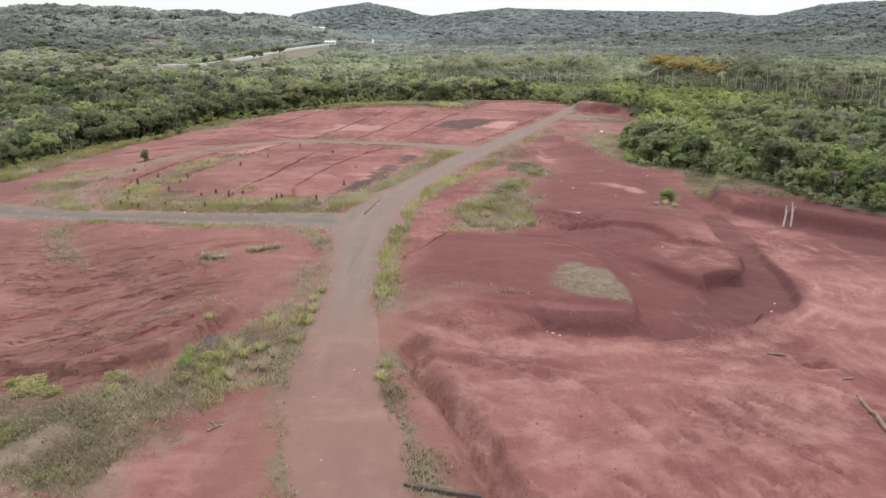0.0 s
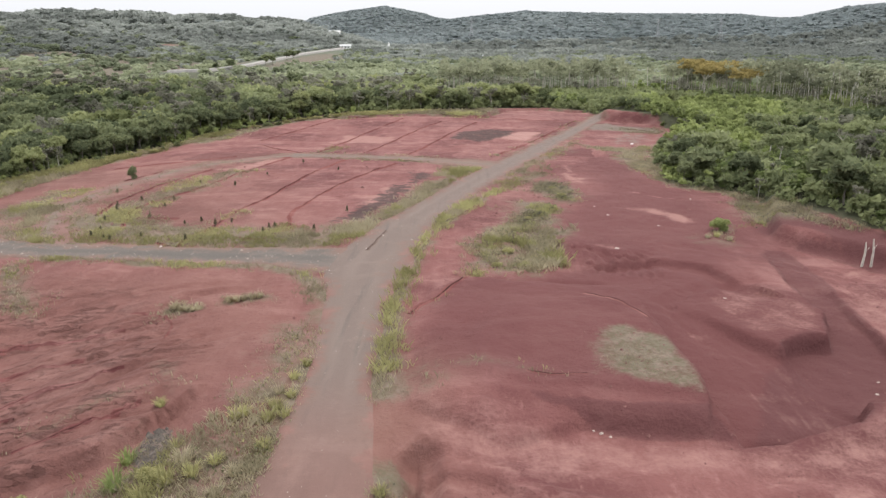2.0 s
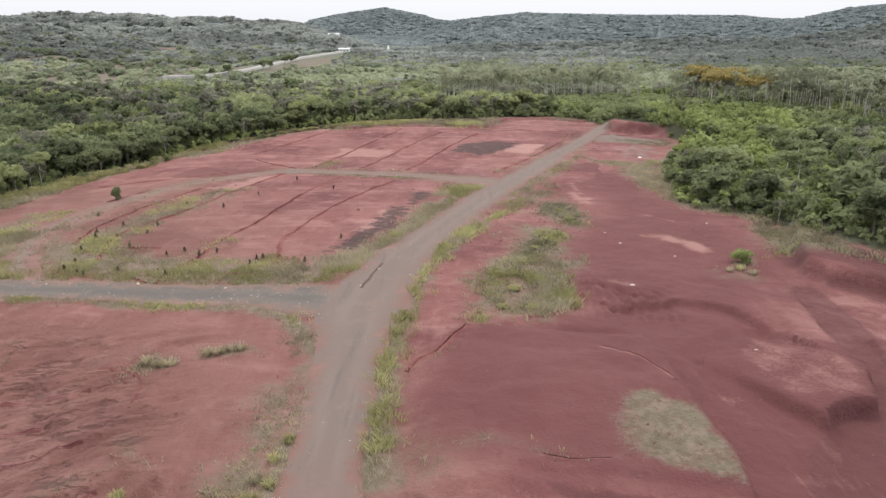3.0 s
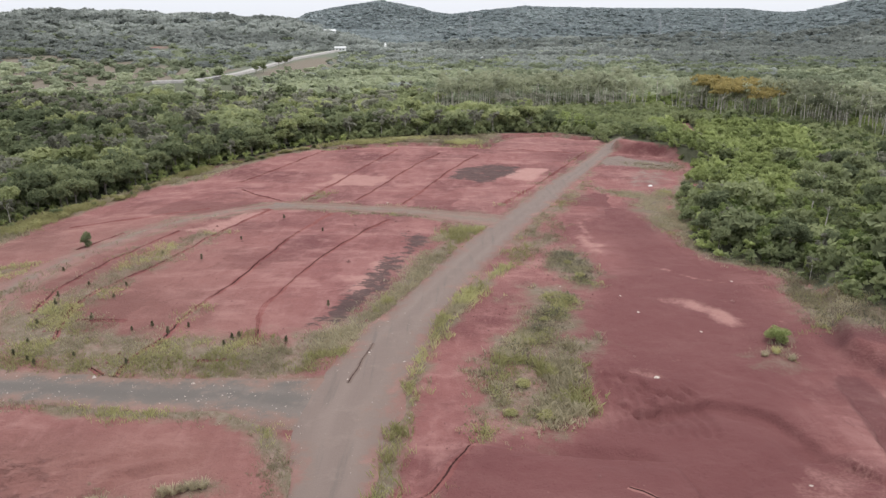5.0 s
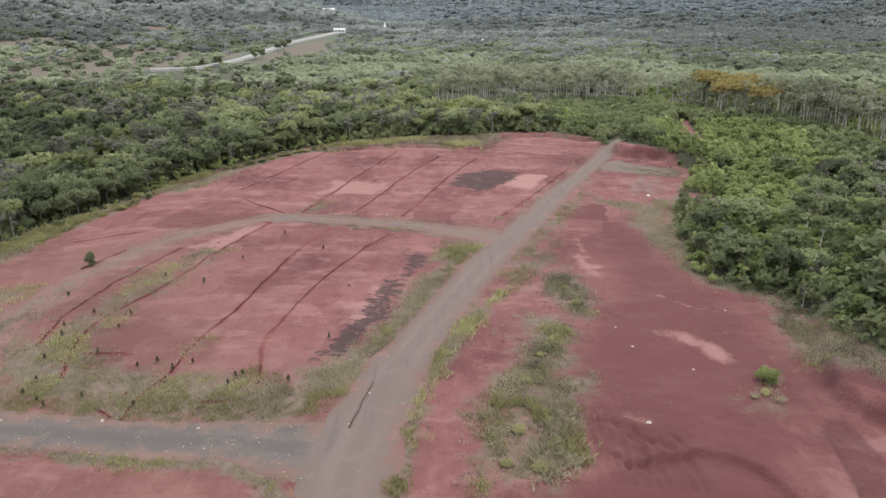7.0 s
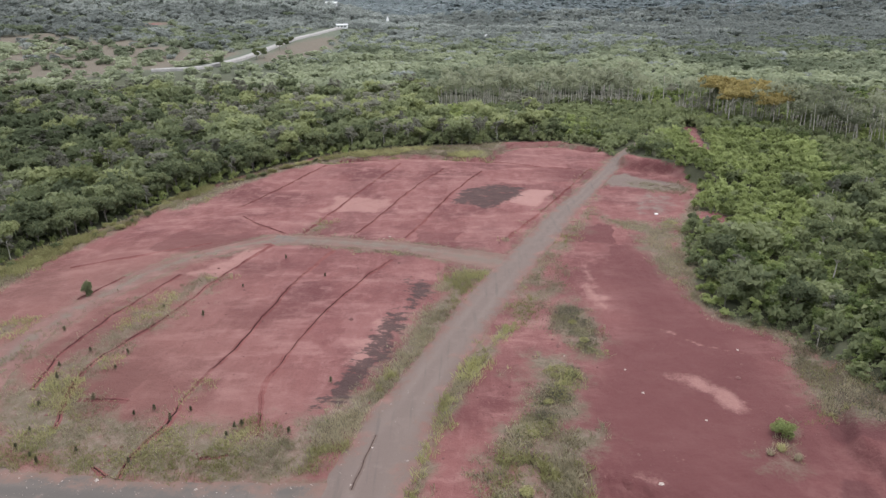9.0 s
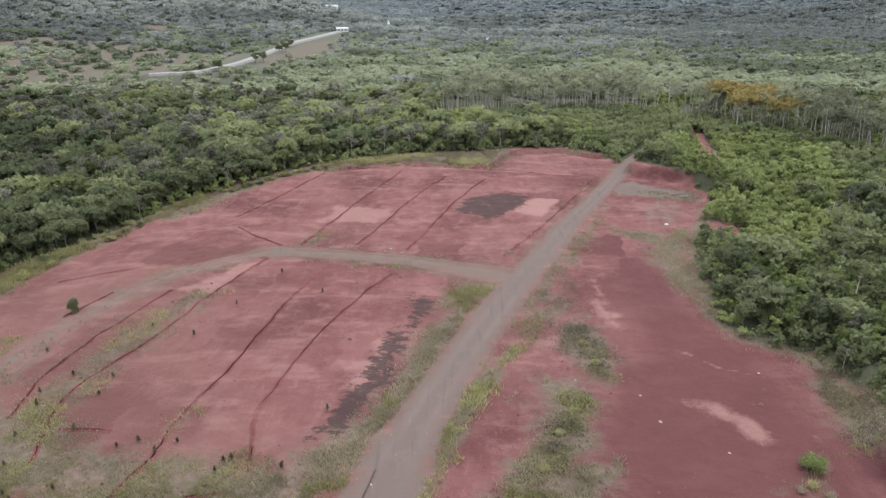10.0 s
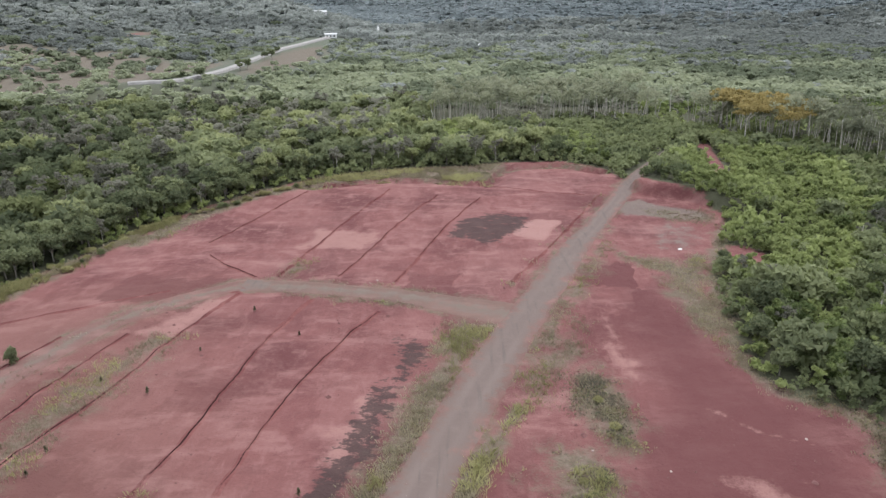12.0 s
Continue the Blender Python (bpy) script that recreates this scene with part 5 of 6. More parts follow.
d_in = -inside_depth(CLEARING, mid_x, mid_y)
far_edge = depth_in[edge_set].max() * 0.5
keep = (d_in > far_edge) & (inside_depth(RED_CLEARING, mid_x, mid_y) < -2) & (inside_depth(NOTCH, mid_x, mid_y) < -1) & (np.max([inside_depth(o, mid_x, mid_y) for o in FIELDS], axis=0) < 0) & (np.abs(mid_x) < 0.63 * mid_y + 14) & (road_depth(MAIN_ROAD, mid_x, mid_y) < -2.2)
mid_x, mid_y = mid_x[keep], mid_y[keep]
kinds = np.array([forest_kind(x, y, v) for x, y, v in zip(mid_x, mid_y, rng.uniform(size=len(mid_x)))])
big = np.isin(kinds, ("dark", "mid", "fresh", "grey", "stand"))
keep = rng.uniform(size=len(mid_x)) < np.where(kinds == "stand", 0.75, np.where(big, 0.46, 0.9)) * (1 - 0.35 * ease(300, 460, mid_y))
mid_x, mid_y, kinds = mid_x[keep], mid_y[keep], kinds[keep]
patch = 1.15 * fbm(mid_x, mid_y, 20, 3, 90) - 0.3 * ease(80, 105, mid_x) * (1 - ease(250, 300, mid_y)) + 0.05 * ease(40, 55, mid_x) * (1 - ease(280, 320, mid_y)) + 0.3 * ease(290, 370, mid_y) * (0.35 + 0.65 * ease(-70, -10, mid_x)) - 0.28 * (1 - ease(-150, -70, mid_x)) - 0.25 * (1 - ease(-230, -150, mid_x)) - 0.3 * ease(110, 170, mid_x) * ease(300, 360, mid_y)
for k in near_models:
    for models, near in ((fine_models, True), (near_models, False)):
        sel = (kinds == k) & ((mid_y < 318) == near)
        if not sel.sum():
            continue
        clump = 1.0 if k in ("stand", "lime", "under", "scrub") else 0.85 + 0.4 * np.clip(0.5 + fbm(mid_x[sel], mid_y[sel], 40, 3, 92), 0, 1)
        tall = tree_height(k, 0, 0) * rng.uniform(0.7, 1.25, sel.sum()) * clump
        tall = tall * np.where((mid_x[sel] > 52) & (mid_x[sel] < 104) & (mid_y[sel] > 282) & (mid_y[sel] < 402), 0.6, np.where((mid_x[sel] > 40) & (mid_y[sel] < 320), 0.85, 1.0))
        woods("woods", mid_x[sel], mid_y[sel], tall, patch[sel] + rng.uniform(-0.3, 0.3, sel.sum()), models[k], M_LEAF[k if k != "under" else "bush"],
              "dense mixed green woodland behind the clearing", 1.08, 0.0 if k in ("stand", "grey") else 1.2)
sel = kinds == "stand"
sx, sy = np.tile(mid_x[sel], 2), np.tile(mid_y[sel], 2)
pole_wood("bare_stems", sx + rng.uniform(-2.5, 2.5, len(sx)), sy + rng.uniform(-2.5, 2.5, len(sx)), 15.5, "pale bare stems of a tall tree stand")
sel = kinds == "grey"
pole_wood("bare_stems", mid_x[sel], mid_y[sel], 7.0, "grey bare stems in the mixed woodland")

far_models = [wood_model("round", 8, 1.18, 400 + j, 0.5) for j in range(6)]
fx, fy = scatter(-1000, 1000, 470, 1250, 10.3)
field_in = np.max([inside_depth(o, fx, fy) for o in FIELDS], axis=0)
keep = (np.abs(fx) < 0.62 * fy + 20) & (road_depth(LANE, fx, fy) < -7 - 8 * ease(520, 600, fy)) & ((field_in < 0) | (rng.uniform(size=len(fx)) < 0.30)) & (inside_depth(RED_FAR, fx, fy) < 0)
keep &= rng.uniform(size=len(fx)) < 1 - 0.6 * ease(650, 1200, fy)
fx, fy = fx[keep], fy[keep]
tone = 1.5 * fbm(fx, fy, 75, 4, 97) + rng.uniform(-0.22, 0.22, len(fx)) - 0.85 * ease(60, 420, fx) * ease(560, 900, fy) + 0.3 * np.exp(-((fx + 90) / 130) ** 2)
layer = fy + rng.normal(size=len(fx)) * 90
tall = rng.uniform(6.5, 13, len(fx)) * (1 + 0.3 * fbm(fx, fy, 50, 3, 98)) * (1 - 0.35 * (road_depth(LANE, fx, fy) > -55)) * (1 + 0.35 * ease(700, 1200, fy))
# each layer takes a leaf colour with more haze painted in
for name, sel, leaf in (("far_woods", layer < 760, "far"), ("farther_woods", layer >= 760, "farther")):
    woods(name, fx[sel], fy[sel], tall[sel], tone[sel], far_models, M_LEAF[leaf], "distant green woodland on rolling ground, haze painted into its colour", 1.5, 3.8)
hill_models = [wood_model("round", 4, 1.9, 500 + j, 0.25) for j in range(6)]
hx, hy = scatter(-1900, 1900, 1100, 2650, 20)
keep = (np.abs(hx) < 0.62 * hy + 40) & (rng.uniform(size=len(hx)) < ease(1050, 1250, hy)) & (np.max([inside_depth(o, hx, hy) for o in FIELDS], axis=0) < 0)
hx, hy = hx[keep], hy[keep]
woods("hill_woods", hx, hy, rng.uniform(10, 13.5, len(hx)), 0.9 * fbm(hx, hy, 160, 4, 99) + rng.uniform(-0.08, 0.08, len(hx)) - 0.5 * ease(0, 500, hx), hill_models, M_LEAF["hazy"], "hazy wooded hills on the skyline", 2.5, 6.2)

# low growth that closes the edge of the woods
ux, uy = scatter(-150, 195, 100, 425, 2.9)
u_in = -inside_depth(CLEARING, ux, uy)
keep = (u_in > 0.0) & (inside_depth(RED_CLEARING, ux, uy) < -0.5) & (inside_depth(NOTCH, ux, uy) < 0) & (u_in < np.where(ux > 45, 105, np.where(uy > 295, 90, 48))) & (np.abs(ux) < 0.63 * uy + 8) & (road_depth(MAIN_ROAD, ux, uy) < -1.3)
keep &= (u_in < 9) | (ux > 45) | (rng.uniform(size=len(ux)) < np.where(uy > 390, 0.7, 0.4))
ux, uy, u_in = ux[keep], uy[keep], u_in[keep]
low_models = [wood_model("bush", 9, 1.15, 600 + j) for j in range(6)]
limey = (inside_depth(LIME_PATCH, ux, uy) + 8 * fbm(ux, uy, 15, 3, 101) > 0) | (fbm(ux, uy, 22, 3, 103) > 0.22) | ((ux < -40) & (u_in < 3.5))
for sel, leaf in ((limey, "lime"), (~limey, "bush")):
    woods("undergrowth", ux[sel], uy[sel], rng.uniform(2.2, 4.8, sel.sum()) * (np.where(ux[sel] > 45, 0.75, 0.45 + 0.35 * ease(235, 290, uy[sel])) + 0.45 * ease(0, 6, u_in[sel]) + 0.4 * ease(40, 70, u_in[sel])), 0.7 * fbm(ux[sel], uy[sel], 12, 3, 105) + 0.25 * ease(235, 290, uy[sel]) * (ux[sel] < 45), low_models, M_LEAF[leaf],
          "low green undergrowth along the edge of the woods")


# ---- grass ----
def grass(name, xs, ys, tall, mat, label, blades=4):
    n = len(xs)
    zs = height(xs, ys)
    N = n * blades
    bx, by = np.repeat(xs, blades) + rng.normal(size=N) * 0.22, np.repeat(ys, blades) + rng.normal(size=N) * 0.22
    bz, h = np.repeat(zs, blades), np.repeat(tall, blades) * rng.uniform(0.5, 1.2, N)
    a = rng.uniform(0, 2 * np.pi, N)
    w, lean = 0.017 + 0.028 * h, h * rng.uniform(0.2, 0.9, N)
    dx, dy = np.cos(a), np.sin(a)
    p0 = np.stack([bx - dy * w, by + dx * w, bz - 0.05], 1)
    p1 = np.stack([bx + dy * w, by - dx * w, bz - 0.05], 1)
    p2 = np.stack([bx + dx * lean * 0.5 + dy * w * 0.7, by + dy * lean * 0.5 - dx * w * 0.7, bz + h * 0.7], 1)
    p3 = np.stack([bx + dx * lean, by + dy * lean, bz + h], 1)
    v = np.stack([p0, p1, p2, p3], 1).reshape(-1, 3)
    tone = np.repeat(0.7 * fbm(bx, by, 6, 3, 110), 4)
    me = mesh_of(name, v, np.arange(4 * N).reshape(-1, 4), mat, [("tone", tone)])
    return tagged(new(name, me), label, "grass", kind="stuff")


def fill(depth_of, bounds, density, share, least=0.05):
    x0, x1, y0, y1 = bounds
    n = int((x1 - x0) * (y1 - y0) * density)
    X, Y = rng.uniform(x0, x1, n), rng.uniform(y0, y1, n)
    d = depth_of(X, Y) + 4.0 * fbm(X, Y, 5, 4, 120)
    ok = (d > -1.2) & (rng.uniform(size=n) < share * np.clip(0.1 + 2.6 * (0.35 + fbm(X, Y, 4.5, 3, 130)), least, 1))
    ok &= rng.uniform(size=n) < 0.12 + 0.88 * ease(-0.5, 2.6, d)
    ok &= np.maximum(road_depth(MAIN_ROAD, X, Y), np.maximum(road_depth(SIDE_ROAD, X, Y), road_depth(CROSS_ROAD, X, Y))) < -0.1
    return X[ok], Y[ok]


FRESH = ("road_west", "ring_arc", "island_lump", "island_strip", "ring_inner", "ring_outer", "road_verge", "left_verge", "back_verge", "block_corner", "road_verge_far", "drain_grass", "lower_left", "road_island")
patches = [(k, s, lambda x, y, o=o, k=k: inside_depth(o, x, y) - (2.0 if k == "plateau" else 0), (min(p[0] for p in o) - 2, max(p[0] for p in o) + 2, min(p[1] for p in o) - 2, max(p[1] for p in o) + 2)) for k, s, o in GRASS]
patches += [(k, s, lambda x, y, o=o, w=w: w / 2 - line_offset(o, x, y)[0], (min(p[0] for p in o) - 3, max(p[0] for p in o) + 3, min(p[1] for p in o) - 3, max(p[1] for p in o) + 3)) for k, s, w, o in VERGES]
for k, share, depth_of, bounds in patches:
    X, Y = fill(depth_of, bounds, {"road_verge": 16, "lower_left": 11, "island_lump": 22, "island_strip": 15, "ring_arc": 12, "road_west": 15, "ring_inner": 11, "near_verge": 18, "near_left_verge": 16, "left_bank": 18, "side_strip": 14, "pit_rim": 14, "left_verge": 13}.get(k, 8.0), share, 0.5 if k in ("road_verge", "side_strip", "left_verge", "wood_fringe", "near_verge", "near_left_verge", "left_bank") else 0.05)
    green = (fbm(X, Y, 9, 3, 140) > (-0.15 if k in ("road_verge", "left_verge") else 0.2 if k == "lower_left" else 0.08 if k in FRESH else 0.3))
    tall = rng.uniform(0.18, 0.6, len(X)) * (2.1 if k in ("island_lump", "left_verge") else 1.6 if k in ("left_verge", "back_verge", "road_verge", "ring_arc") else 1.3 if k in ("island_strip", "road_west") else 1.0) * (0.35 if k == "plateau" else 1.0)
    if k == "lower_left":
        tall = tall * (1.0 + 1.7 * np.clip(0.1 + fbm(X, Y, 5, 3, 145), 0, 0.45))
    if (~green).sum():
        grass("dry_grass", X[~green], Y[~green], tall[~green], M_LEAF["grass"], "dry straw-coloured grass tufts on red earth")
    if green.sum():
        grass("green_grass", X[green], Y[green], tall[green] * 1.2, M_LEAF["green_grass"], "fresh yellow-green grass tufts on red earth")


def tussock(x, y, tall, mat, label="tall bunch of yellow-green grass on dry ground", group="grass bunches by the road"):
    """One bunch of long arching blades."""
    n = 95
    a, r = rng.uniform(0, 2 * np.pi, n), tall * 0.45 * np.sqrt(rng.uniform(size=n))
    h, lean = tall * rng.uniform(0.45, 1.1, n), tall * rng.uniform(0.1, 0.85, n)
    dx, dy, w = np.cos(a), np.sin(a), 0.02 + 0.016 * tall
    z0 = ground_z(x, y) - 0.08
    bx, by = x + r * dx, y + r * dy
    rows = [(0.0, 0.0, 1.0), (0.35, 0.65, 0.85), (1.0, 0.95, 0.15)]
    v = np.concatenate([np.stack([np.stack([bx + dx * lean * f - side * dy * w * k, by + dy * lean * f + side * dx * w * k, z0 + h * u], 1) for side in (-1, 1)], 1) for f, u, k in rows], 1)
    i = 6 * np.arange(n)[:, None]
    f = np.concatenate([i + np.array([0, 1, 3, 2]), i + np.array([2, 3, 5, 4])])
    me = mesh_of("grass_tussock", v.reshape(-1, 3), f, mat, [("tone", np.repeat(rng.uniform(0.1, 0.5) + np.zeros(n), 6))])
    tagged(new("grass_tussock", me), label, "grass tuft", group)


for x, y, tall in ((-21.1, 61.9, 1.25), (-20.7, 64.4, 1.3), (-19.4, 62.6, 1.0), (-22.2, 60.2, 1.1), (-18.2, 64.2, 0.9), (-21, 71.9, 0.9), (-18.8, 71.0, 1.0), (-18.2, 71.6, 0.9), (-15.7, 72.6, 1.1), (-15.9, 70.8, 1.0), (-14.8, 71.6, 0.9),
                   (-16.2, 75.6, 0.9), (-15.5, 78.4, 0.8), (-15.0, 75.0, 0.8), (-14.9, 81.4, 0.8), (-15.2, 66.6, 0.9), (-26.3, 73.6, 0.8), (-17.0, 60.2, 0.9), (-16.4, 62.8, 0.8), (-19.5, 58.6, 1.0), (-22.5, 67.4, 0.8), (-29.2, 58.4, 1.0), (-5.4, 61.0, 0.8), (-5.6, 58.4, 0.9), (42.2, 130.2, 1.0), (43.6, 128.4, 0.9), (40.4, 129.2, 0.8)):
    tussock(x, y, tall, M_LEAF["green_grass" if rng.uniform() < 0.6 else "grass"])
for x, y in ((-34.8, 98.1), (-33.9, 97.9), (-33.0, 97.5), (-32.2, 97.3), (-31.4, 97.0), (-28.4, 99.3), (-27.5, 99.5), (-26.6, 99.7), (-25.6, 99.8), (-24.7, 100)):
    tussock(x, y, rng.uniform(0.7, 1.0), M_LEAF["grass"], "pale straw-coloured grass bunch on the bare slope", "grass bunches on the slope")
for x, y, tall in ((-24.9, 61.8, 1.25), (-25.4, 62.9, 1.3), (-26.3, 66.9, 1.2)):
    tussock(x, y, tall, M_LEAF["scrub"], "fresh green cane clump in the dry grass", "green canes on the bank")

# ---- shrubs and seedlings in the clearing ----
plant("shrub", -77.2, 180.6, 5.0, "bush", "lone dark green bush beside the ring track", "bush", "bushes in the clearing", 0.5)
plant("limeshrub", 43.8, 133.6, 3.4, "bush", "lone bright green shrub on red earth", "bush", "bushes in the clearing", 1.15)
for x, y, tall in ((-44.5, 66.3, 2.2), (-41.5, 64.2, 2.0)):
    plant("weeds", x, y, tall, "bush", "leafy green clump of tall grass and weeds", "bush", "bushes in the clearing", 1.6)
for x, y, tall, wide in ((5.5, 114, 1.0, 2.2), (9.5, 113, 1.3, 2.0), (11.5, 117.5, 1.1, 2.2), (7.5, 121, 1.0, 2.4), (10.5, 126, 1.2, 2.0), (9.5, 133, 0.9, 2.2), (12.5, 141, 1.0, 2.0), (14.5, 149, 0.9, 2.0),
                         (20, 168, 0.9, 2.4), (21, 161, 1.0, 2.2)):
    plant("weeds", x, y, tall, "bush", "low leafy clump of weeds beside the gravel road", "bush", "low weed clumps by the road", wide)
for x, y, tall, wide in ((-36, 58, 1.0, 1.9), (-29.5, 56.5, 0.8, 2.0), (-31, 59.8, 1.0, 1.8), (-39.5, 60, 1.6, 1.6), (-22.6, 62.5, 0.9, 1.7), (-23.8, 58.2, 0.8, 1.9), (-42.5, 57, 1.4, 1.8)):
    plant("weeds", x, y, tall * 1.3, "bush", "low leafy green bush among tall dry grass", "bush", "bushes on the grassy bank", wide)
for x, y, _ in smooth_line([(-105, 176, 0), (-103.5, 190, 0), (-101.5, 203, 0), (-98.5, 216, 0), (-92.5, 231, 0), (-87.5, 246, 0), (-80, 259, 0), (-69, 268, 0), (-58, 281, 0), (-46, 291.5, 0)], 2.0):
    plant("weeds" if rng.uniform() < 0.75 else "under", x + rng.uniform(-3.2, 3.2) * (y < 262), y + rng.uniform(-1.5, 1.5), rng.uniform(1.3, 2.4), "bush", "yellow-green scrub clump at the foot of the woods", "bush", "scrub along the woods", rng.uniform(1.2, 1.7))
for x, y, tall in ((-150, 575, 9), (-147, 584, 8), (-149, 640, 8), (-166, 541, 8), (-147, 655, 9), (-151, 690, 7), (-176, 536, 6)):
    plant("dark", x, y, tall, label="dark green tree beside the pale road", group="trees along the far road")


def seedling(x, y, tall, g):
    """A dark young plant: a thin stem and a narrow cone of leaves."""
    root = new("seedling")
    root.matrix_basis = pose(x, y, ground_z(x, y), 0, 0, g.uniform(0, 360))
    bm = bmesh.new()
    bar(bm, (0, 0, -0.1), (0, 0, tall * 0.8), 0.05, 0.025, 5)
    part("stem", bm, M_BARK, root)
    p, o = crown_points([(0, 0, tall * f, tall * 0.26 * (1.25 - f), tall * 0.2) for f in (0.35, 0.6, 0.85)], 26, g)
    vv, ff = leaf_cards(p, o, 0.12, g)
    under("crown", mesh_of("crown", vv, ff, M_LEAF["seedling"]), root)
    return tagged(root, "small dark green seedling on bare red earth", "seedling", "seedlings on the plots")


g_seed = np.random.default_rng(21)
for x, y in [(-41, 200.8), (-46.2, 184.5), (-58.7, 174), (-64.2, 156), (-57.2, 155), (-64.9, 146.8), (-63.4, 139), (-61, 132.6), (-48.2, 137), (-43.6, 125.3),
             (-42.2, 135.4), (-45.6, 138), (-32.4, 133.8), (-31.6, 134.4), (-30, 190.3), (-33, 132), (-57, 150), (-57.7, 127), (-56, 125.6), (-24.5, 132.7),
             (-55.9, 140.6), (-40.2, 138), (-21, 146.3), (-73, 164), (-52, 128), (-66.5, 150.5), (-49.5, 170), (-60.5, 128.5)]:
    seedling(x, y, g_seed.uniform(0.65, 1.3), g_seed)


def dead_trunk(x, y, tall, lean):
    root = new("dead_trunk")
    root.matrix_basis = pose(x, y, ground_z(x, y), lean[0], lean[1], 0)
    bm = bmesh.new()
    bar(bm, (0, 0, -0.5), (0.1, 0, tall * 0.55), 0.2, 0.16, 8)
    bar(bm, (0.1, 0, tall * 0.55), (-0.05, 0.1, tall), 0.16, 0.08, 8)
    part("stem", bm, M_PALE_BARK, root)
    bm = bmesh.new()
    bar(bm, (0.05, 0, tall * 0.62), (0.6, 0.1, tall * 0.8), 0.07, 0.03, 5)
    part("branch_stub", bm, M_PALE_BARK, root)
    return tagged(root, "bare pale dead trunk standing at the cut's edge", "dead tree", "dead trunks by the pit")


dead_trunk(59.6, 118.8, 3.7, (0, 3))
dead_trunk(60.7, 118.4, 4.3, (2, -3))


def log(x, y, length, turn, radius):
    bm = bmesh.new()
    bar(bm, (-length / 2, 0, radius), (0, 0.12, radius * 1.2), radius, radius * 0.9, 8)
    bar(bm, (0, 0.12, radius * 1.2), (length / 2, 0, radius), radius * 0.9, radius * 0.6, 8)
    bar(bm, (0.2, 0.1, radius), (0.8, 0.7, radius * 2.2), radius * 0.4, radius * 0.2, 5)
    me = bpy.data.meshes.new("log")
    bm.to_mesh(me)
    bm.free()
    me.materials.append(M_LOG)
    ob = new("log", me)
    ob.matrix_basis = pose(x, y, ground_z(x, y) - 0.04, 0, 0, turn)
    tagged(ob, "weathered brown log lying on red earth", "log", "logs on the ground")


log(37.4, 55.4, 3.6, 82, 0.17)
log(36.7, 51.6, 4.4, 78, 0.22)
log(38.1, 53.0, 3.2, 62, 0.12)
log(-18.3, 50.2, 1.6, 40, 0.10)
log(-19.0, 50.9, 1.2, -30, 0.08)
log(34.6, 66.4, 1.8, -12, 0.16)
log(38.6, 60.8, 2.4, 20, 0.12)
for x, y, turn in ((59, 262.4, 10), (62, 261, -25), (65, 259.5, 30), (60.5, 260.2, 70), (63.5, 262.3, 5)):
    log(x, y, 3.6, turn, 0.12)


def beam(a, c):
    """A squared timber lying across the gully, its edges worn."""
    (ax, ay), (cx, cy) = a, c
    z = max(ground_z(ax + (cx - ax) * u, ay + (cy - ay) * u) for u in (0, 0.2, 0.4, 0.6, 0.8, 1)) + 0.08
    bm = bmesh.new()
    box(bm, (math.hypot(cx - ax, cy - ay), 0.34, 0.3), (0, 0, 0))
    bmesh.ops.bevel(bm, geom=bm.edges[:], offset=0.04, segments=2, affect="EDGES")
    me = bpy.data.meshes.new("timber_beam")
    bm.to_mesh(me)
    bm.free()
    me.materials.append(M_TIMBER)
    ob = new("timber_beam", me)
    ob.matrix_basis = pose((ax + cx) / 2, (ay + cy) / 2, z, 0, 0, math.degrees(math.atan2(cy - ay, cx - ax)))
    tagged(ob, "weathered brown timber beam laid across a small gully", "beam")


beam((-2.7, 42.2), (2.6, 40.8))


def lump(name, x, y, size, mat, label, category, group, g):
    """A rough stone or clod, its base sunk a little."""
    bm = bmesh.new()
    bmesh.ops.create_icosphere(bm, subdivisions=2, radius=1)
    sx, sy, sz = size
    for v in bm.verts:
        f = 1 + 0.35 * noise.noise(v.co * 1.7 + Vector((x, y, 0)))
        v.co = Vector((v.co.x * sx * f, v.co.y * sy * f, max(v.co.z, -0.3) * sz * f))
    me = bpy.data.meshes.new(name)
    bm.to_mesh(me)
    bm.free()
    me.materials.append(mat)
    ob = new(name, me)
    ob.matrix_basis = pose(x, y, ground_z(x, y) + 0.1 * sz, 0, 0, g.uniform(0, 360))
    return tagged(ob, label, category, group)


g_lump = np.random.default_rng(33)
# a small white thing of unknown kind, shaped as a sack
lump("sack", 53.2, 236.5, (0.6, 0.36, 0.3), M_WALL, "small white object lying on bare ground", "sack", "", g_lump)
for x, y, s in [(24.4, 123, 0.7), (27.2, 144, 0.45), (26, 151, 0.35), (16.8, 155.5, 0.3), (34.5, 137, 0.35), (46.7, 158.2, 0.4), (-7.5, 52, 0.22), (-6.2, 48.8, 0.25), (-8.4, 66.6, 0.3),
                (-7.4, 66, 0.35), (12, 70.6, 0.3), (12.7, 70.3, 0.25), (11.4, 70.9, 0.22), (-18.5, 217, 0.5), (-19.9, 215.6, 0.3), (40.5, 80.5, 0.3), (42, 83, 0.25), (33, 101, 0.3)]:
    lump("stone", x, y, (s * 0.65, s * 0.5, s * 0.28), M_STONE, "pale loose stone on red earth", "stone", "stones on the ground", g_lump)


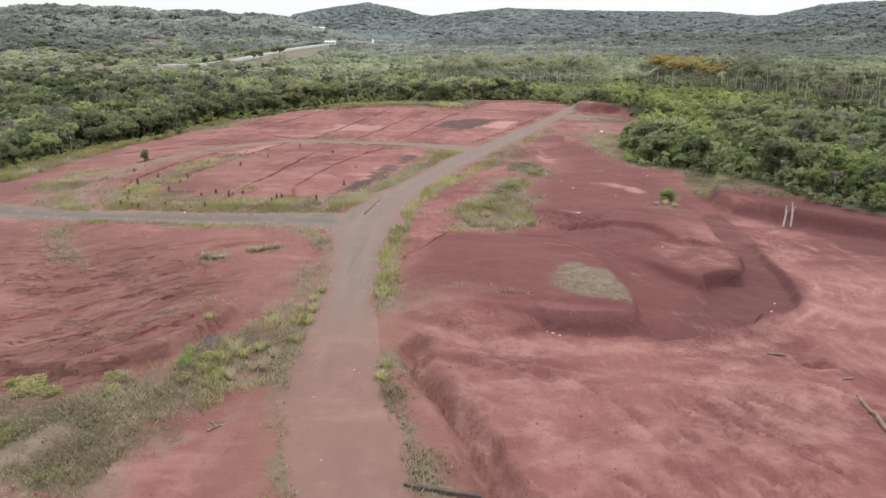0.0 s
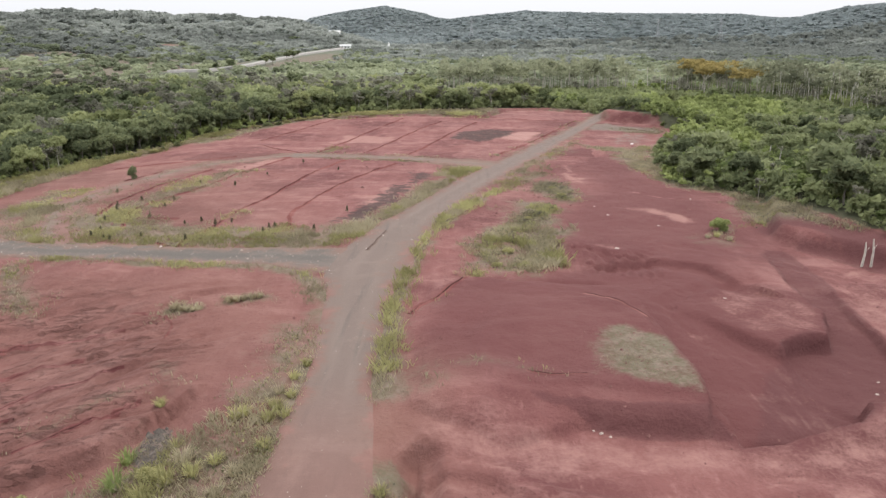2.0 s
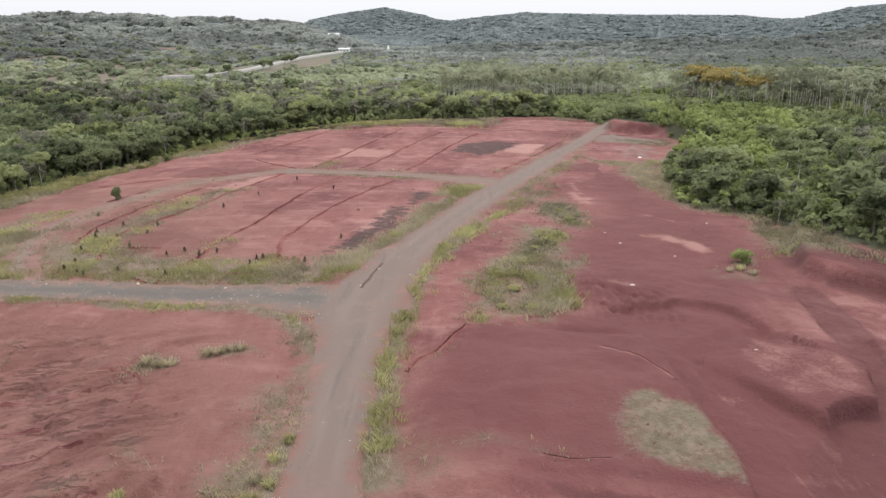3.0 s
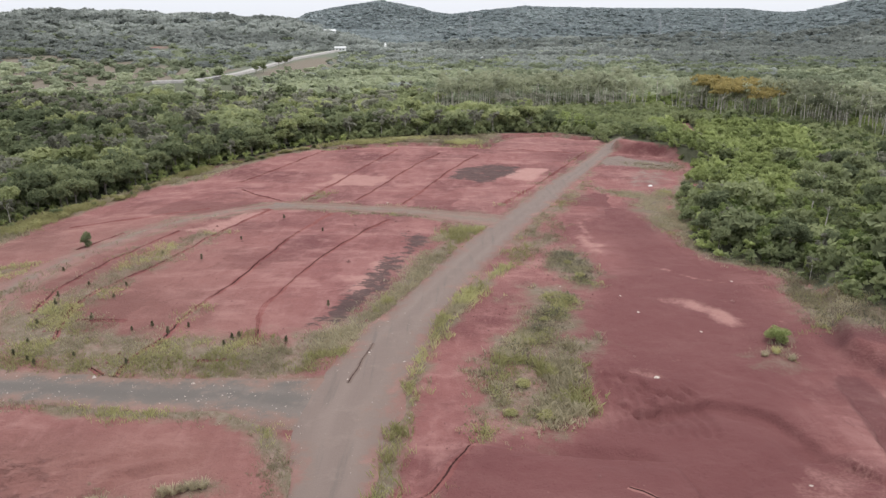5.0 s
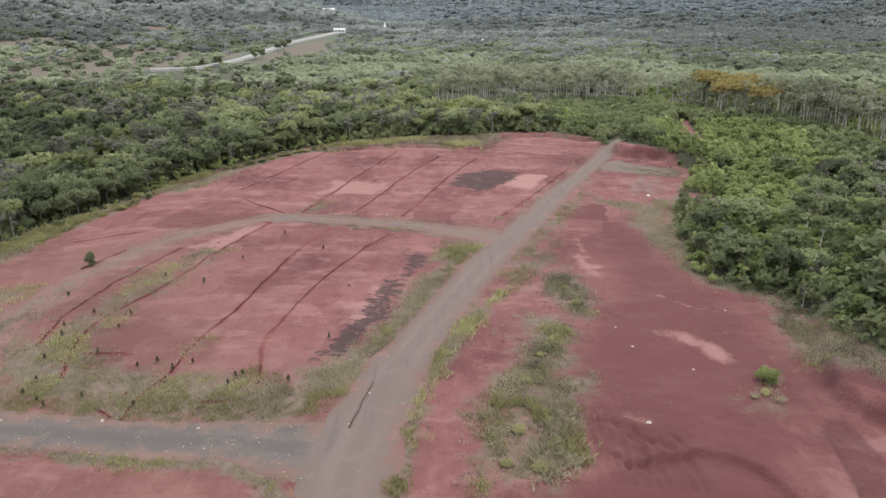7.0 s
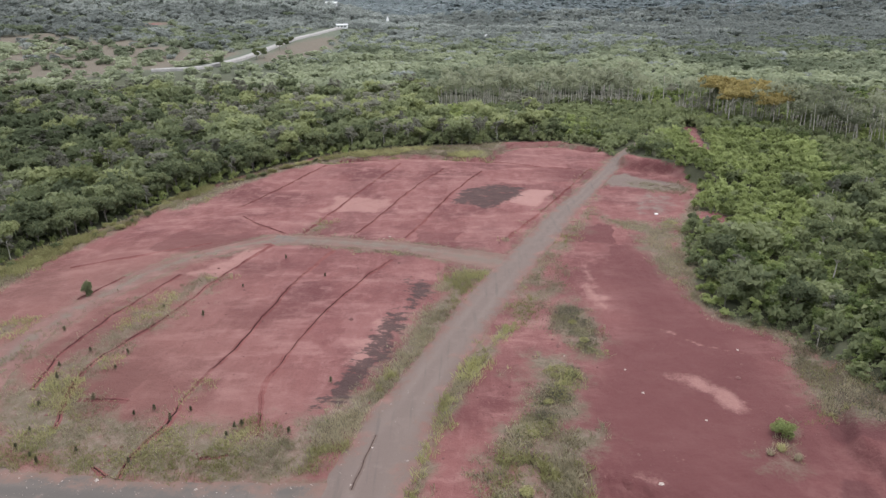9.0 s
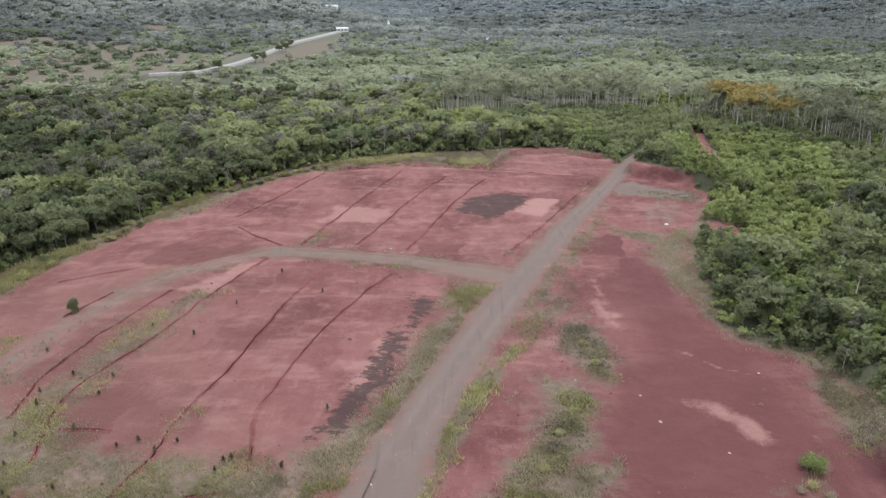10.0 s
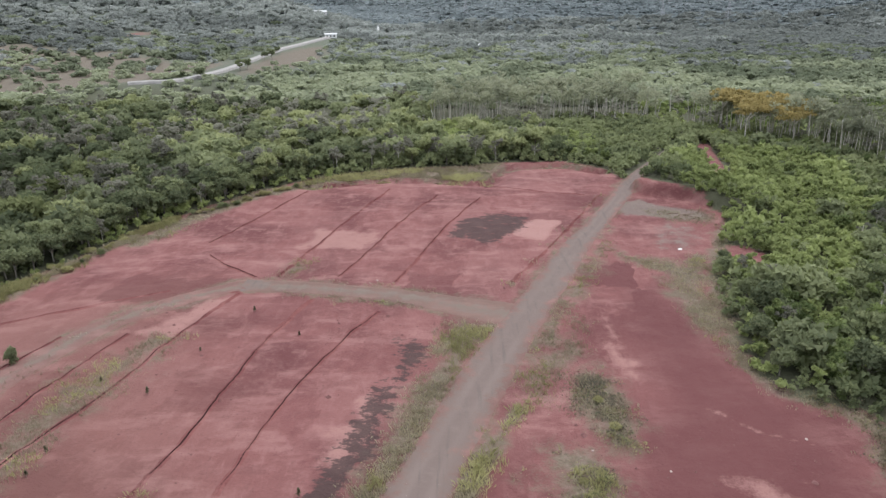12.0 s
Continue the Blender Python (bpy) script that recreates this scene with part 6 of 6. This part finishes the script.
def clods(count, bounds, size, ok, name="soil_clods", mat=M_CLOD, label="loose dark red soil clods", lift=0.0):
    """Loose soil clods or stones, uncountable."""
    x, y = g_lump.uniform(bounds[0], bounds[1], count), g_lump.uniform(bounds[2], bounds[3], count)
    keep = ok(x, y)
    x, y = x[keep], y[keep]
    base = np.array([(1, 0, 0), (0, 1, 0), (-1, 0, 0), (0, -1, 0), (0.1, 0.1, 0.8)])
    f = np.array([(0, 1, 4), (1, 2, 4), (2, 3, 4), (3, 0, 4)])
    s = size * g_lump.lognormal(0, 0.55, len(x))
    v = base[None] * s[:, None, None] * g_lump.uniform(0.6, 1.4, (len(x), 5, 3)) + np.stack([x, y, height(x, y) + lift], 1)[:, None, :]
    ff = (f[None] + (np.arange(len(x)) * 5)[:, None, None]).reshape(-1, 3)
    tagged(new(name, mesh_of(name, v.reshape(-1, 3), ff, mat)), label, "soil" if mat is M_CLOD else "gravel", kind="stuff")


def bare(x, y):
    r = np.maximum(road_depth(MAIN_ROAD, x, y), np.maximum(road_depth(SIDE_ROAD, x, y), road_depth(CROSS_ROAD, x, y)))
    return (r < -0.6) & (fbm(x, y, 9, 3, 150) > -0.05)


clods(15000, (-60, 60, 38, 125), 0.042, bare)
clods(7000, (-70, 50, 125, 230), 0.07, bare)


def stony(x, y):
    return np.maximum(road_depth(SIDE_ROAD, x, y), road_depth(MAIN_ROAD, x, y) - 1.2 * (1 - ease(100, 112, y))) > -0.7


clods(9000, (-75, -2, 44, 150), 0.045, stony, "loose_gravel", M_STONE, "loose pale stones on the gravel roads", 0.2)


def on_spoil(x, y):
    return inside_depth(SPOIL_GRAVEL, x, y) + 0.8 * fbm(x, y, 2.5, 3, 70) > 0


clods(5000, (-28, -21, 62, 74), 0.07, on_spoil, "gravel_spoil", M_SPOIL, "grey crushed stone spread on the bank")


# ---- far things ----
road("road_far", LANE, 1.6, M_CONCRETE, "pale concrete road on the far slope", None, 3.0)


def house(x, y, size, turn, label):
    w, d, h = size
    root = new("house")
    root.matrix_basis = pose(x, y, ground_z(x, y) - 0.3, 0, 0, turn)
    bm = bmesh.new()
    box(bm, (w, d, h), (0, 0, h / 2))
    part("wall", bm, M_WALL, root)
    bm = bmesh.new()
    e, k = 0.6, h + 0.22 * d
    vs = [bm.verts.new(p) for p in ((-w / 2 - e, -d / 2 - e, h - 0.1), (w / 2 + e, -d / 2 - e, h - 0.1), (w / 2 + e, d / 2 + e, h - 0.1), (-w / 2 - e, d / 2 + e, h - 0.1), (-w / 2 - e, 0, k), (w / 2 + e, 0, k))]
    for q in ((0, 1, 5, 4), (2, 3, 4, 5), (1, 2, 5), (3, 0, 4), (3, 2, 1, 0)):
        bm.faces.new([vs[i] for i in q])
    part("roof", bm, M_ROOF, root)
    for i in range(3):
        bm = bmesh.new()
        box(bm, (w * 0.14, 0.12, h * 0.35), (w * (i - 1) * 0.3, -d / 2 - 0.02, h * 0.55))
        part("window", bm, M_GLASS, root)
    return tagged(root, label, "house", "far houses")


house(-131, 850, (12, 6, 3.8), 4, "long low white house beside the far road")
house(-1, 930, (11, 8, 4), 10, "small white house among far trees")
house(31, 850, (10, 7, 4), -8, "small white house among far trees")
house(-196, 1160, (17, 9, 5.5), 15, "white building on the far wooded ridge")


def spire(x, y):
    root = new("tower")
    root.matrix_basis = pose(x, y, ground_z(x, y))
    bm = bmesh.new()
    box(bm, (3, 3, 8), (0, 0, 4))
    part("shaft", bm, M_WALL, root)
    bm = bmesh.new()
    bmesh.ops.create_cone(bm, segments=4, radius1=2.2, radius2=0.1, depth=5, cap_ends=True, matrix=Matrix.Translation((0, 0, 10.5)) @ Matrix.Rotation(radians(45), 4, "Z"))
    part("roof", bm, M_WALL, root)
    tagged(root, "slim white tower above the far trees", "tower")


spire(-97, 1010)


def pylon(x, y, tall, turn):
    root = new("pylon")
    root.matrix_basis = pose(x, y, ground_z(x, y) - 1, 0, 0, turn)
    corners = [(-1, -1), (1, -1), (1, 1), (-1, 1)]
    for cx, cy in corners:
        bm = bmesh.new()
        bar(bm, (3.6 * cx, 3.6 * cy, 0), (0.7 * cx, 0.7 * cy, tall * 0.72), 0.3, 0.22, 4)
        bar(bm, (0.7 * cx, 0.7 * cy, tall * 0.72), (0.15 * cx, 0.15 * cy, tall), 0.22, 0.15, 4)
        part("leg", bm, M_STEEL, root)
    bm = bmesh.new()
    for k in range(7):
        a, c = tall * 0.72 * k / 7, tall * 0.72 * (k + 1) / 7
        ra, rc = 3.6 - 2.9 * k / 7, 3.6 - 2.9 * (k + 1) / 7
        for (ax, ay), (bx, by) in zip(corners, corners[1:] + corners[:1]):
            bar(bm, (ra * ax, ra * ay, a), (rc * bx, rc * by, c), 0.13, 0.13, 3)
            bar(bm, (ra * bx, ra * by, a), (rc * ax, rc * ay, c), 0.13, 0.13, 3)
    part("bracing", bm, M_STEEL, root)
    for k, reach in ((0.74, 6.5), (0.84, 5.5), (0.93, 4.5)):
        bm = bmesh.new()
        bar(bm, (-reach, 0, tall * k), (reach, 0, tall * k), 0.2, 0.2, 4)
        bar(bm, (-reach, 0, tall * k), (0, 0, tall * (k + 0.05)), 0.14, 0.14, 4)
        bar(bm, (reach, 0, tall * k), (0, 0, tall * (k + 0.05)), 0.14, 0.14, 4)
        part("cross_arm", bm, M_STEEL, root)
    tagged(root, "grey lattice power pylon above the far woods", "pylon", "pylons")


pylon(316, 1200, 38, 20)
pylon(412, 1190, 38, 25)
pylon(20, 1330, 36, 10)


# ---- low weeds and dead litter among the grass ----
LUSH = {"lower_left": 9, "bank_leafy": 48, "ring_inner": 6, "ring_outer": 7, "road_island": 16, "island_strip": 40, "island_lump": 30, "road_tongue": 44, "pit_rim": 26, "left_verge": 16, "back_verge": 24, "forest_band": 8, "road_west": 9, "side_strip": 7, "pad_corner": 8,
        "road_verge_far": 10, "road_east_mid": 7, "north_shelf": 5, "block_corner": 8, "wood_fringe": 9, "wood_fringe_east": 9, "near_verge": 18, "near_left_verge": 24, "left_bank": 8,
        "cross_verge": 5, "cross_verge_south": 6}
weed_x, weed_y, weed_lift, weed_kind = [], [], [], []
for k, share, depth_of, bounds in patches:
    if k in LUSH:
        X, Y = fill(depth_of, bounds, LUSH[k], share)
        mound = np.clip(fbm(X, Y, 3.0, 3, 191) + 0.12, 0, 0.6) * (1.9 if k in ("bank_leafy", "road_tongue", "island_strip", "island_lump") else 1.3 if k in ("road_island", "left_verge", "back_verge", "pit_rim") else 0.25 if k == "near_verge" else 0.55 if k != "plateau" else 0.15)
        weed_x.append(X)
        weed_y.append(Y)
        weed_kind.append(np.full(len(X), k))
        weed_lift.append(0.06 + mound * rng.uniform(0.2, 1.0, len(X)))
weed_x, weed_y, weed_lift, weed_kind = np.concatenate(weed_x), np.concatenate(weed_y), np.concatenate(weed_lift), np.concatenate(weed_kind)
pick_leaf = 0.12 * (weed_kind == "bank_leafy") + fbm(weed_x, weed_y, 6, 4, 181) + 0.5 * (rng.uniform(size=len(weed_x)) - 0.5)
scrubby = np.isin(weed_kind, ("road_tongue", "island_strip", "near_verge", "pit_rim"))
for leaf, sel, label in (("twig", scrubby & (pick_leaf < 0.12), "dark dry twiggy scrub beside the gravel road"), ("straw", ~scrubby & (pick_leaf < 0.06), "dry grey-brown weeds among the grass"), ("bush", (pick_leaf >= np.where(scrubby, 0.12, 0.06)) & (pick_leaf < 0.2), "low green weeds among the grass"),
                         ("green_grass", pick_leaf >= 0.2, "low yellow-green weeds among the grass")):
    p = np.stack([weed_x[sel], weed_y[sel], height(weed_x[sel], weed_y[sel]) + weed_lift[sel]], 1)
    vv, ff = leaf_cards(p, np.tile(np.array([[0.0, -0.2, 1.0]]), (len(p), 1)), 0.125, rng)
    tagged(new("weeds", mesh_of("weeds", vv, ff, M_LEAF[leaf], [("tone", np.repeat(0.5 * fbm(weed_x[sel], weed_y[sel], 2.5, 2, 193), 3))])), label, "weeds", kind="stuff")
